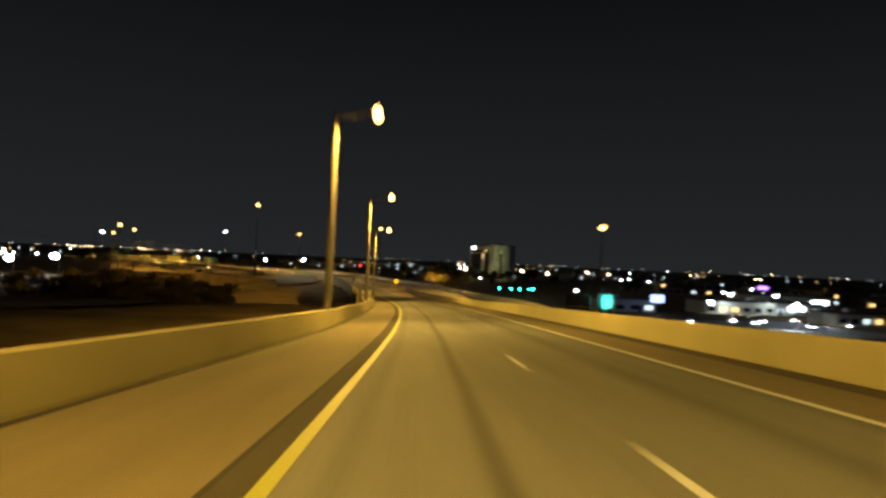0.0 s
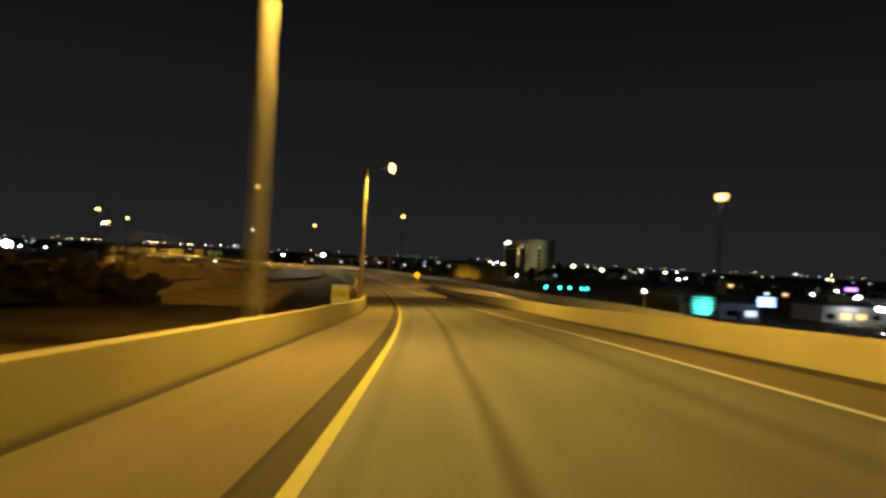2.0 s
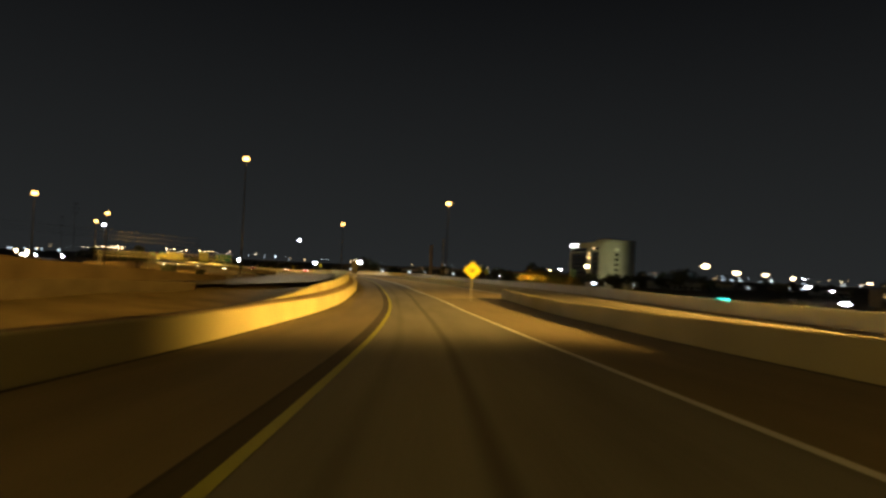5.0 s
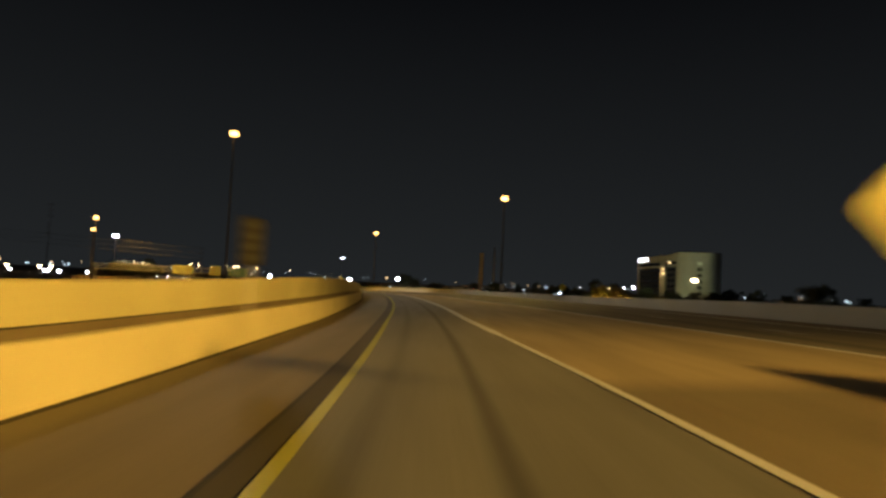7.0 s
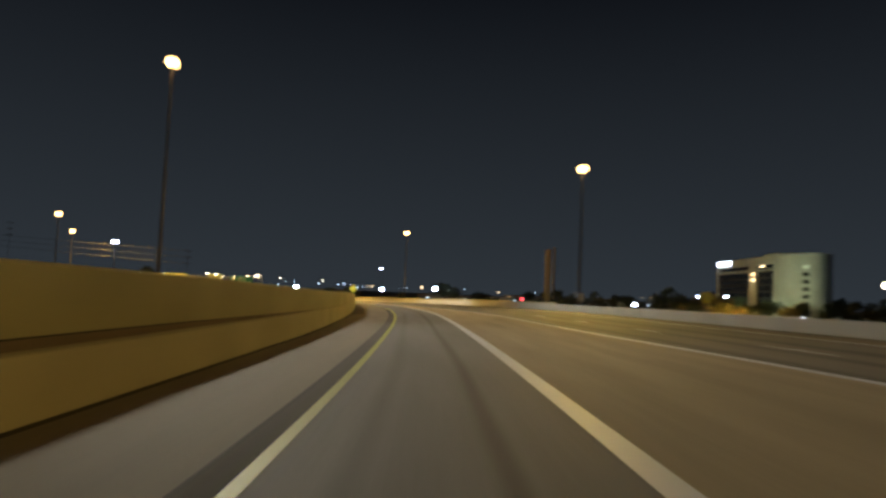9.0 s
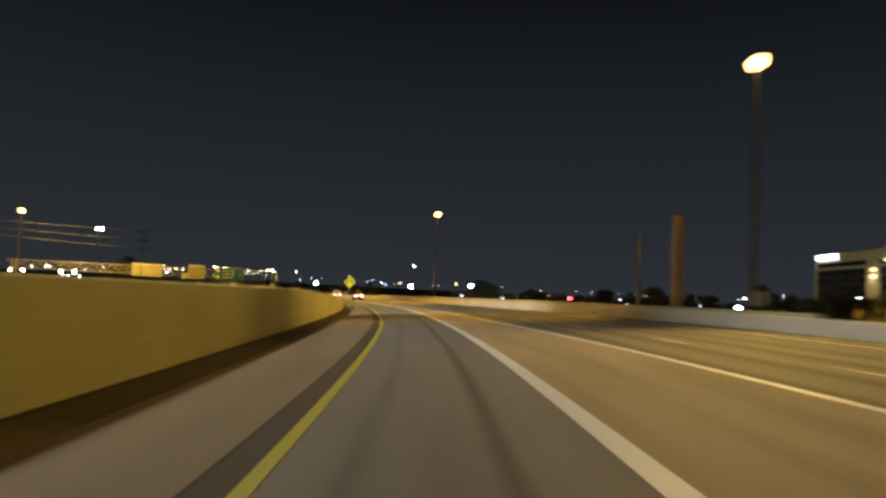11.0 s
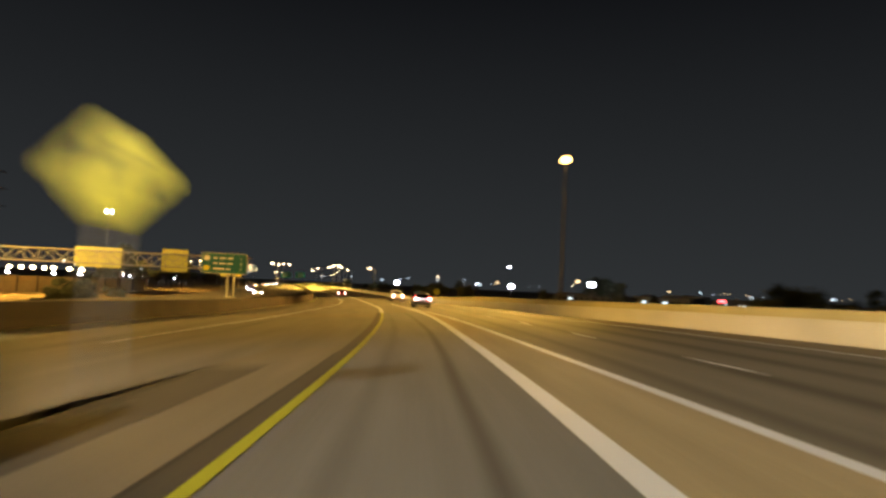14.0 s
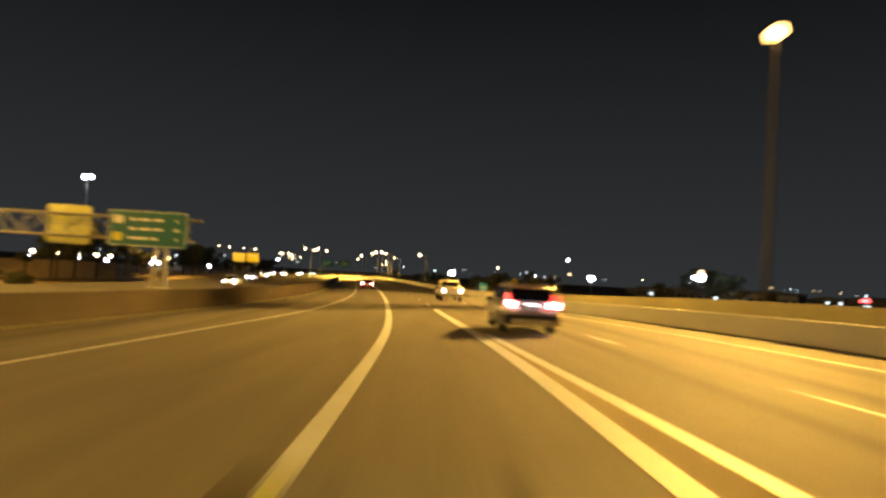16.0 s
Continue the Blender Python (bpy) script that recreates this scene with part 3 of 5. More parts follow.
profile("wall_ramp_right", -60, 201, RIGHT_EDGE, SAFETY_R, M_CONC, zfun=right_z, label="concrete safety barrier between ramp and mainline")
profile("wall_outer", -60, 1190, FAR_EDGE, SAFETY_R, M_PALE, step=5, zfun=main_z, top=[(-60, 1.0), (230, 1.0), (255, 0.76), (310, 0.76), (345, 0.95), (430, 0.9), (470, 0.78), (1200, 0.72)], label="concrete safety barrier along the outer edge")
# the shade on the median's road side is in the material's colour
profile("wall_median", 400, 1190, MEDIAN, DOUBLE, M_SHADED, step=5, top=[(400, 1.2), (455, 1.05), (500, 1.0), (1200, 1.0)], label="tall concrete median barrier")
profile("wall_left_bank", 146, 236, LEFT_NEAR, [(0.0, -2.0), (0.0, 0.97), (-0.05, 1.0), (-0.30, 1.0), (-0.35, 0.97), (-0.35, -1.5)], M_SHADED, zfun=left_z, shift=0.2, top=[(146, 1.0), (212, 1.0), (240, 0.15)],
        label="low barrier, darkened for shade, along the sunken left road")
profile("wall_left_back", 150, 262, LEFT_NEAR, [(0.0, -2.0), (0.0, 0.97), (-0.06, 1.0), (-0.30, 1.0), (-0.35, 0.97), (-0.35, -1.5)], M_BROWN, zfun=left_z, shift=-11.0,
        top=[(150, 3.2), (170, 4.0), (205, 3.9), (225, 2.8), (262, 0.6)], label="weathered brown retaining wall behind the sunken left road", category="retaining wall")
profile("wall_outer_back", 330, 600, FAR_EDGE, [(0.0, -0.4), (0.0, 0.97), (0.03, 1.0), (0.27, 1.0), (0.3, 0.97), (0.3, -2.0)], M_CONC, step=5, zfun=main_z, shift=1.0,
        top=[(330, 1.0), (380, 1.22), (465, 1.28), (500, 1.0), (530, 0.75), (600, 0.7)], label="second concrete parapet behind the outer barrier")


# ---------------------------------------------------------------- lamps
def lamp_light(name, at, power, colour, radius, parent=None, spread=170):
    ld = bpy.data.lights.new(name, "AREA")
    ld.shape, ld.size, ld.energy, ld.color, ld.spread = "DISK", radius * 2, power, colour, radians(spread)
    ob = new(name, ld)
    ob.location = at
    ob.parent = parent
    return ob


def luminaire(parent, at, rz, lens):
    """A cobra-head lantern: housing, rim and a bowl-shaped lens, pointing along local +x turned by rz."""
    m = Matrix.Translation(at) @ Matrix.Rotation(rz, 4, "Z")
    bm = bmesh.new()
    rings = [(-0.10, 0.05, 0.05), (0.05, 0.09, 0.08), (0.25, 0.17, 0.13), (0.55, 0.18, 0.13), (0.75, 0.10, 0.07)]
    loops = []
    for x, w, h in rings:
        loops.append([bm.verts.new(m @ Vector((x, w * math.cos(a), max(-0.02, h * math.sin(a))))) for a in np.linspace(0, 2 * math.pi, 11)[:-1]])
    for a, b in zip(loops, loops[1:]):
        for i in range(10):
            bm.faces.new((a[i], a[(i + 1) % 10], b[(i + 1) % 10], b[i]))
    bm.faces.new(loops[0]), bm.faces.new(list(reversed(loops[-1])))
    bmesh.ops.recalc_face_normals(bm, faces=bm.faces)
    head = part("lantern", bm, M_GALV, parent, "grey cast lantern housing", True)
    bm = bmesh.new()
    bmesh.ops.create_uvsphere(bm, u_segments=12, v_segments=8, radius=1, matrix=m @ Matrix.Translation((0.40, 0, -0.05)) @ Matrix.Diagonal((0.28, 0.25, 0.36, 1)))
    part("lens", bm, lens, head, "glowing amber lens", True)
    return head


def street_pole(s, d_pole, d_lamp, h, power):
    """A ramp lamp: flanged tapered pole on the barrier, twin-tube arm and a sodium lantern."""
    foot = on_road(s, d_pole, 0.96)
    h = h - 0.96
    ob = thing("street_lamp", Matrix.Translation(foot) @ Matrix.Rotation(heading(s), 4, "Z"),
               "tall aluminium street lamp with lit amber lantern on the barrier", "street lamp", "lamps along the ramp")
    part("base_plate", box(0.34, 0.34, 0.05, (0, 0, 0.0), 0, 0.01), M_GALV, ob)
    part("pole", tube((0, 0, 0.05), (0, 0, h), 0.17, 0.11, 18), M_POLE, ob, "tapered pole with a brushed finish", True)
    for k in range(8):
        a = k * math.pi / 4 + 0.2
        part("flute", tube((0.163 * math.cos(a), 0.163 * math.sin(a), 0.4), (0.108 * math.cos(a), 0.108 * math.sin(a), h - 0.1), 0.042, 0.03, 6), M_POLE, ob)
    for k in range(4):
        part("anchor_bolt", tube((0.14 * (-1) ** k, 0.14 * (-1) ** (k // 2), 0.02), (0.14 * (-1) ** k, 0.14 * (-1) ** (k // 2), 0.11), 0.018, None, 6), M_GALV, ob)
    reach = d_lamp - d_pole - 0.4
    part("upper_arm", tube((0, 0, h - 0.06), (reach, 0, h + 0.13), 0.03, None, 8), M_POLE, ob)
    part("lower_arm", tube((0, 0, h - 0.34), (reach, 0, h + 0.05), 0.03, None, 8), M_POLE, ob)
    for k in (0.3, 0.6):
        part("arm_tie", tube((reach * k, 0, h - 0.34 + k * 0.39), (reach * k, 0, h - 0.06 + k * 0.19), 0.02, None, 6), M_POLE, ob)
    part("cap", tube((0, 0, h), (0, 0, h + 0.05), 0.1, 0.05, 12), M_GALV, ob)
    luminaire(ob, (reach, 0, h + 0.12), 0, G_SODIUM)
    ld = bpy.data.lights.new("lamp_bulb", "SPOT")
    ld.energy, ld.color, ld.shadow_soft_size, ld.spot_size, ld.spot_blend = power, SODIUM, 0.15, radians(174), 0.3
    bulb = new("lamp_bulb", ld)
    bulb.location, bulb.parent = (reach + 0.40, 0, h - 0.48), ob
    return ob


def high_mast(x, y, top, aims, label, lens=None, heads=6, foot=None, r=0.45, bulb=0.50):
    """A high mast: flanged tapered shaft, hoop, and a ring of floodlights under it."""
    z0 = ground_at(x, y) if foot is None else foot
    h = top - z0
    lens = lens or G_SODIUM_HI
    ob = thing("high_mast_lamp", Matrix.Translation((x, y, z0)), label, "light mast", "high mast lamps")
    part("base", tube((0, 0, -0.6), (0, 0, 0.35), 0.75, 0.7, 16), M_CONC, ob, "round concrete footing")
    part("mast", tube((0, 0, 0.3), (0, 0, h), 0.30, 0.11, 16), M_MAST, ob, "tapered galvanised shaft", True)
    hoop = bmesh.new()
    for k in range(16):
        a, b = k * math.pi / 8, (k + 1) * math.pi / 8
        tube((r * math.cos(a), r * math.sin(a), h - 0.1), (r * math.cos(b), r * math.sin(b), h - 0.1), 0.04, None, 6, hoop)
    part("hoop", hoop, M_GALV, ob)
    for k in range(heads):
        a = 2 * math.pi * k / heads + 0.3
        c, s = math.cos(a), math.sin(a)
        part("spoke", tube((0.1 * c, 0.1 * s, h - 0.1), (r * c, r * s, h - 0.1), 0.03, None, 6), M_GALV, ob)
        head = part("floodlight", tube((r * c, r * s, h - 0.55), (r * c, r * s, h - 0.1), 0.40, 0.2, 12), M_GALV, ob, "domed floodlight housing")
        bm = bmesh.new()
        bmesh.ops.create_uvsphere(bm, u_segments=20, v_segments=10, radius=1, matrix=Matrix.Translation((r * c, r * s, h - 0.56)) @ Matrix.Diagonal((bulb, bulb, bulb * 1.15, 1)))
        part("lens", bm, lens, head, "glowing lens", True)
    for s, d, cone, watts, *tint in aims:
        ld = bpy.data.lights.new("mast_floodlight", "SPOT")
        ld.energy, ld.color, ld.shadow_soft_size, ld.spot_size, ld.spot_blend = watts, tint[0] if tint else SODIUM_WARM, 2.0, radians(cone), 0.75
        lo = new("mast_floodlight", ld)
        lo.matrix_basis = Matrix.Translation((-x, -y, -z0)) @ look(Vector((x, y, top - 1.3)) + 3.0 * (on_road(s, d) - Vector((x, y, top))).normalized(), on_road(s, d))
        lo.parent = ob
    return ob


for s, h, d_lamp in ((-1.4, 10.9, -3.6), (36.2, 11.4, -2.62), (71.7, 11.95, -2.62), (108.6, 11.7, -2.85)):
    street_pole(s, float(knots(s, LEFT_EDGE)) - 0.22, d_lamp, h, 13000)

# place, height, floodlights (station and offset aimed at, cone, watts)
# the first mast's neutral floods are added fill; its own ring is sodium
MASTS = [(-88.7, 320.8, 22.6, ((318, -6, 92, 38000, NEUTRAL_FILL), (378, -3, 42, 105000, NEUTRAL_FILL), (248, 0, 36, 70000, NEUTRAL_FILL)), "tall galvanised light mast with lit sodium ring by raised road"),
         (-103.6, 486.2, 14.35, ((457, 0, 58, 180000), (505, 0, 70, 150000)), "light mast with a lit sodium ring beyond the outer barrier"),
         (-184.8, 404.3, 10.4, ((500, -34, 100, 80000), (418, -14, 42, 220000), (528, -62, 70, 70000)), "light mast with a lit sodium ring among the raised roads"),
         (-217.6, 445.8, 8.8, ((520, -40, 110, 110000),), "distant light mast with a lit sodium ring"),
         (-152.6, 318.8, 10.3, ((230, -25, 110, 20000),), "distant light mast with a lit sodium ring"),
         (39.3, 167.5, 10.2, ((181, 8, 66, 390000), (246, -6, 74, 48000), (95, 14, 80, 22000)), "light mast with a lit sodium ring beyond the mainline"),
         (-34.0, 363.9, 15.7, ((358, -12, 74, 42000), (276, 1, 64, 42000)), "light mast with lit sodium ring just beyond the barrier"),
         (-264.7, 525.0, 10.5, ((640, -20, 110, 120000),), "distant light mast with twin lit lamps")]
for x, y, top, aims, label in MASTS:
    if x < -260:
        high_mast(x, y, top, aims, label, G_WHITE, 2, None, 1.0, 0.45)
    else:
        high_mast(x, y, top, aims, label)
for x, y, top, label in ((-176.2, 674.4, -7.6, "white floodlight post in the distance"), (-131.9, 644.5, -5.8, "white floodlight post in the distance"),
                         (-255.4, 707.6, -8.3, "small white floodlight post in the distance")):
    high_mast(x, y, top + 0.4, (), label, G_WHITE, 5, None, 0.5, 0.7)


cabinet = thing("equipment_cabinet", Matrix.Translation((-33.6, 362.9, ground_at(-34, 363.9))), "small white equipment cabinet on a post at the mast", "cabinet")
part("post", box(0.3, 0.3, 6.5, (0, 0, -0.2), 0, 0.02), M_GALV, cabinet)
part("body", box(1.1, 0.6, 1.35, (0, 0, 6.32), 0, 0.05), M_SIGNW, cabinet, "white steel cabinet body")
part("door", box(0.95, 0.05, 1.15, (0, -0.33, 6.42), 0, 0.02), M_SIGNW, cabinet)
part("hood", box(1.25, 0.75, 0.08, (0, 0, 7.68), 0, 0.02), M_GALV, cabinet)


# ---------------------------------------------------------------- signs


def plate(w, h, t, mat, parent, name, at, rot=0.0, label="", radius=0.0):
    bm = bmesh.new()
    m = Matrix.Translation(at) @ Matrix.Rotation(rot, 4, "Y")
    bmesh.ops.create_cube(bm, size=1, matrix=m @ Matrix.Diagonal((w, t, h, 1)))
    if radius:
        es = [e for e in bm.edges if abs((e.verts[0].co - e.verts[1].co).y) > t * 0.5]
        bmesh.ops.bevel(bm, geom=es, offset=radius, segments=3, affect="EDGES")
    return part(name, bm, mat, parent, label)


def warning_sign(place, turn, side, centre, label, arrows=False, mat=None):
    """A diamond sign on a square post; faces local -y."""
    ob = thing("warning_sign", Matrix.Translation(place) @ Matrix.Rotation(turn, 4, "Z"), label, "road sign", "yellow warning signs")
    part("post", box(0.09, 0.09, centre + side * 0.5, (0, 0.06, 0), 0, 0.008), M_GALV, ob, "perforated square steel post")
    part("footing", box(0.22, 0.22, 0.06, (0, 0.06, 0), 0, 0.01), M_GALV, ob)
    board = plate(side, side, 0.012, mat or M_SIGNY, ob, "board", (0, 0, centre), math.pi / 4, "yellow diamond board", side * 0.06)
    q = side * 0.46
    for k in range(4):
        a = math.pi / 4 + k * math.pi / 2
        plate(side * 0.90, 0.016, 0.006, M_BLACK, board, "border", (q * math.cos(a), -0.008, centre + q * math.sin(a)), -a + math.pi / 2)
    if arrows:
        for x0, bend in ((-0.22, 0.0), (0.24, 1.0)):
            lean = -0.35 * bend
            plate(0.10, 0.46, 0.006, M_BLACK, board, "arrow_stem", (x0 * side + 0.04 * bend, -0.009, centre - 0.05), lean)
            bm = bmesh.new()
            tip = Matrix.Translation((x0 * side - 0.12 * bend, -0.009, centre + 0.26)) @ Matrix.Rotation(lean, 4, "Y")
            vs = [bm.verts.new(tip @ Vector(v)) for v in ((-0.15, 0, -0.08), (0.15, 0, -0.08), (0, 0, 0.16), (-0.15, -0.004, -0.08), (0.15, -0.004, -0.08), (0, -0.004, 0.16))]
            for f in ((0, 2, 1), (3, 4, 5), (0, 1, 4, 3), (1, 2, 5, 4), (2, 0, 3, 5)):
                bm.faces.new([vs[i] for i in f])
            part("arrow_head", bm, M_BLACK, board)
    else:
        plate(side * 0.5, 0.10, 0.006, M_BLACK, board, "legend", (0, -0.009, centre + 0.08))
        plate(side * 0.42, 0.10, 0.006, M_BLACK, board, "legend", (0, -0.009, centre - 0.12))
    return ob


warning_sign(on_road(196.2, 6.0, 0), heading(196), 1.22, 2.8, "yellow diamond warning sign on a square post in the gore")
warning_sign(on_road(389.6, -4.45, 0.0), heading(391), 1.22, 3.40, "yellow diamond merge sign with two arrows at the wall's nose", True)
warning_sign(Vector((-137.1, 507.1, ground_at(-137.1, 507.1))), heading(530), 1.2, -10.75 - ground_at(-137.1, 507.1), "small yellow diamond sign beyond the outer barrier")
warning_sign(Vector((-18.0, 323.4, -9.8)), heading(318), 1.1, 2.3, "yellow diamond sign beyond the outer barrier")


def panel_sign(place, turn, w, h, foot, mat, label, name="road_sign", posts=2, bars=2):
    """A flat sign panel on round posts, with plain bars for its legend."""
    ob = thing(name, Matrix.Translation(place) @ Matrix.Rotation(turn, 4, "Z"), label, "road sign")
    for k in range(posts):
        x = 0 if posts == 1 else (k - 0.5) * w * 0.6
        part("post", tube((x, 0.08, 0), (x, 0.08, foot + h), 0.05, None, 8), M_GALV, ob)
    board = plate(w, h, 0.02, mat, ob, "board", (0, 0, foot + h / 2), 0, "", min(w, h) * 0.06)
    for k in range(bars):
        plate(w * 0.6, h * 0.12, 0.008, M_SIGNW, board, "legend_bar", (0, -0.014, foot + h * (0.68 - 0.3 * k)))
    return ob


panel_sign(on_road(524, 11.9, -1.0), heading(520), 1.1, 1.6, 1.2, M_SIGNB, "small teal guide sign on a post behind the barrier")


def stripe_box(place, turn):
    """A striped end board: white, yellow, white."""
    ob = thing("object_marker", Matrix.Translation(place) @ Matrix.Rotation(turn, 4, "Z"), "white and yellow banded board outside the ramp barrier", "road sign")
    part("post", box(0.1, 0.1, 1.6, (0, 0.1, 0), 0, 0.01), M_GALV, ob)
    for k, (mat, nm) in enumerate(((M_SIGNW, "lower_band"), (M_SIGNY, "middle_band"), (M_SIGNW, "upper_band"))):
        part(nm, box(1.25, 0.12, 0.46, (0, 0, 1.25 + k * 0.465), 0, 0.02), mat, ob)
    return ob


stripe_box(on_road(101.6, -5.85, -0.55), heading(101))
# green marker in black and dark materials: its dimness is put into the colour
marker = panel_sign(on_road(208.5, -5.25, 0.96), heading(208), 0.68, 1.40, 1.40, M_BLACK, "tall narrow marker sign, darkened as if unlit, on the low barrier", posts=1, bars=0)
for k in range(4):
    plate(0.52, 0.18, 0.008, M_DARK, marker.children[1], "legend_bar", (0, -0.014, 1.4 + 0.22 + 0.32 * k))

panel_sign(on_road(643, -35.3, 0.0), heading(650), 3.7, 2.6, 5.0, M_SIGNY, "yellow panel sign on two posts beyond the median", bars=1)
panel_sign(on_road(642.6, -39.2, 0.0), heading(650), 3.6, 2.6, 5.0, M_ALU, "pale panel sign on two posts beyond the median", bars=0)
for d in (-16.5, -7.0):
    panel_sign(on_road(841, d, 0.0), heading(841), 6.0, 3.8, 5.2, M_SIGNT, "bright green overhead guide sign far down the road", bars=2)

# ---------------------------------------------------------------- sign gantry
G5, G3 = Vector((-155.8, 466.0, 0)), Vector((-169.8, 458.3, 0))
way = (G3 - G5).normalized()
gturn = math.atan2(way.y, way.x)
gantry = thing("sign_gantry", Matrix.Translation((-155.8, 466.0, 0)) @ Matrix.Rotation(gturn + math.pi, 4, "Z"),
               "long steel truss gantry that carries sign panels over the lanes", "sign gantry")
# local x runs to the left along -x
GZ0, GZ1 = -8.35, -6.1
for nm, z, y in (("chord", GZ0, 0.0), ("chord", GZ1, 0.0), ("chord", GZ0, 1.5), ("chord", GZ1, 1.5)):
    part(nm, tube((0.6, y, z), (-62, y, z), 0.11, None, 8), M_GALV, gantry)
for k in range(26):
    x = -k * 2.4
    up = k % 2
    part("diagonal", tube((x, 0, GZ0 if up else GZ1), (x - 2.4, 0, GZ1 if up else GZ0), 0.06, None, 6), M_GALV, gantry)
    part("upright", tube((x, 0, GZ0), (x, 0, GZ1), 0.05, None, 6), M_GALV, gantry)
    part("diagonal_back", tube((x, 1.5, GZ1 if up else GZ0), (x - 2.4, 1.5, GZ0 if up else GZ1), 0.06, None, 6), M_GALV, gantry)
    part("tie", tube((x, 0, GZ1), (x, 1.5, GZ1), 0.04, None, 6), M_GALV, gantry)
for x in (-2.4, -3.5, -60.0, -61.1):
    part("column", tube((x, 0.75, -15.0), (x, 0.75, GZ1), 0.2, None, 10), M_GALV, gantry)


for x in (-2.95, -60.55):
    part("pedestal", box(2.0, 1.1, 1.6, (x, 0.75, -14.75), 0, 0.05), M_PALE, gantry, "pale concrete pedestal")
    for k in range(5):
        part("rung", tube((x - 0.55, 0.75, -12.6 + k * 1.0), (x + 0.55, 0.75, -12.1 + k * 1.0), 0.05, None, 6), M_GALV, gantry)


def gantry_panel(name, x0, x1, z0, z1, mat, label, y=-0.35):
    ob = thing(name, gantry.matrix_basis @ Matrix.Translation(((x0 + x1) / 2, y, z0)), label, "road sign", "sign panels on the gantry")
    w, h = abs(x1 - x0), z1 - z0
    board = plate(w, h, 0.05, mat, ob, "board", (0, 0, h / 2), 0, "", 0.15)
    for k in range(int(w // 1.2)):
        part("bracket", box(0.08, 0.25, h * 0.98, (-w / 2 + 0.6 + k * 1.2, 0.15, 0.02)), M_GALV, ob)
    return ob, board, w, h


gob, gboard, w, h = gantry_panel("guide_sign", 0.0, -8.0, -9.1, -5.45, M_SIGNG, "large green guide sign with three white legend lines", -0.4)
for k, z in enumerate((2.75, 1.80, 0.85)):
    x = -1.9
    for length in ((0.75, 1.15, 0.95), (0.75, 1.15, 0.95), (2.0, 0.65))[k]:
        plate(length, 0.25, 0.02, M_SIGNW, gboard, "legend_bar", (x + length / 2, -0.04, z))
        x += length + 0.28
    plate((0.14, 0.45, 0.2)[k], 0.25, 0.02, M_SIGNW, gboard, "number_bar", (2.95, -0.04, z))
plate(1.05, 0.85, 0.02, M_SIGNW, gboard, "route_shield", (-3.05, -0.04, 2.70), 0, "white route shield", 0.15)
plate(1.05, 0.85, 0.02, M_SIGNY, gboard, "route_shield", (-3.05, -0.04, 0.95), 0, "yellow route shield", 0.15)
for sx, sz, ww, hh in ((0, 0.08, 7.8, 0.06), (0, h - 0.08, 7.8, 0.06), (-3.92, h / 2, 0.06, h - 0.2), (3.92, h / 2, 0.06, h - 0.2)):
    plate(ww, hh, 0.02, M_SIGNW, gboard, "border", (sx, -0.04, sz))
for x0, x1, z0, z1 in ((-11.0, -15.6, -9.2, -5.1), (-22.6, -30.8, -9.0, -5.4)):
    ob, board, w, h = gantry_panel("guide_sign", x0, x1, z0, z1, M_ALU, "bare aluminium sign back, amber light in its colour, behind the truss", 1.85)
    for k in range(3):
        plate(w * 0.98, 0.08, 0.05, M_GALV, board, "stiffener", (0, -0.05, h * (0.2 + 0.3 * k)))
    for k in range(int(w // 1.5)):
        plate(0.05, h * 0.96, 0.05, M_GALV, board, "stiffener", (-w / 2 + 0.75 + 1.5 * k, -0.06, h / 2))


# ---------------------------------------------------------------- vehicles (local +y is ahead)
def shell(profile_pts, width, taper=0.0, bevel=0.05, z_taper=(0.9, 1.8)):
    """A body from a side outline (y, z), as wide as given, drawn in towards the top."""
    bm = bmesh.new()
    sides = []
    for sx in (-1, 1):
        vs = []
        for y, z in profile_pts:
            k = np.clip((z - z_taper[0]) / (z_taper[1] - z_taper[0]), 0, 1)
            vs.append(bm.verts.new((sx * (width / 2 - taper * k), y, z)))
        sides.append(vs)
    n = len(profile_pts)
    bm.faces.new(list(reversed(sides[0])))
    bm.faces.new(sides[1])
    for i in range(n):
        j = (i + 1) % n
        bm.faces.new((sides[0][i], sides[0][j], sides[1][j], sides[1][i]))
    bmesh.ops.recalc_face_normals(bm, faces=bm.faces)
    bmesh.ops.bevel(bm, geom=list(bm.edges), offset=bevel, segments=2, affect="EDGES")
    return bm


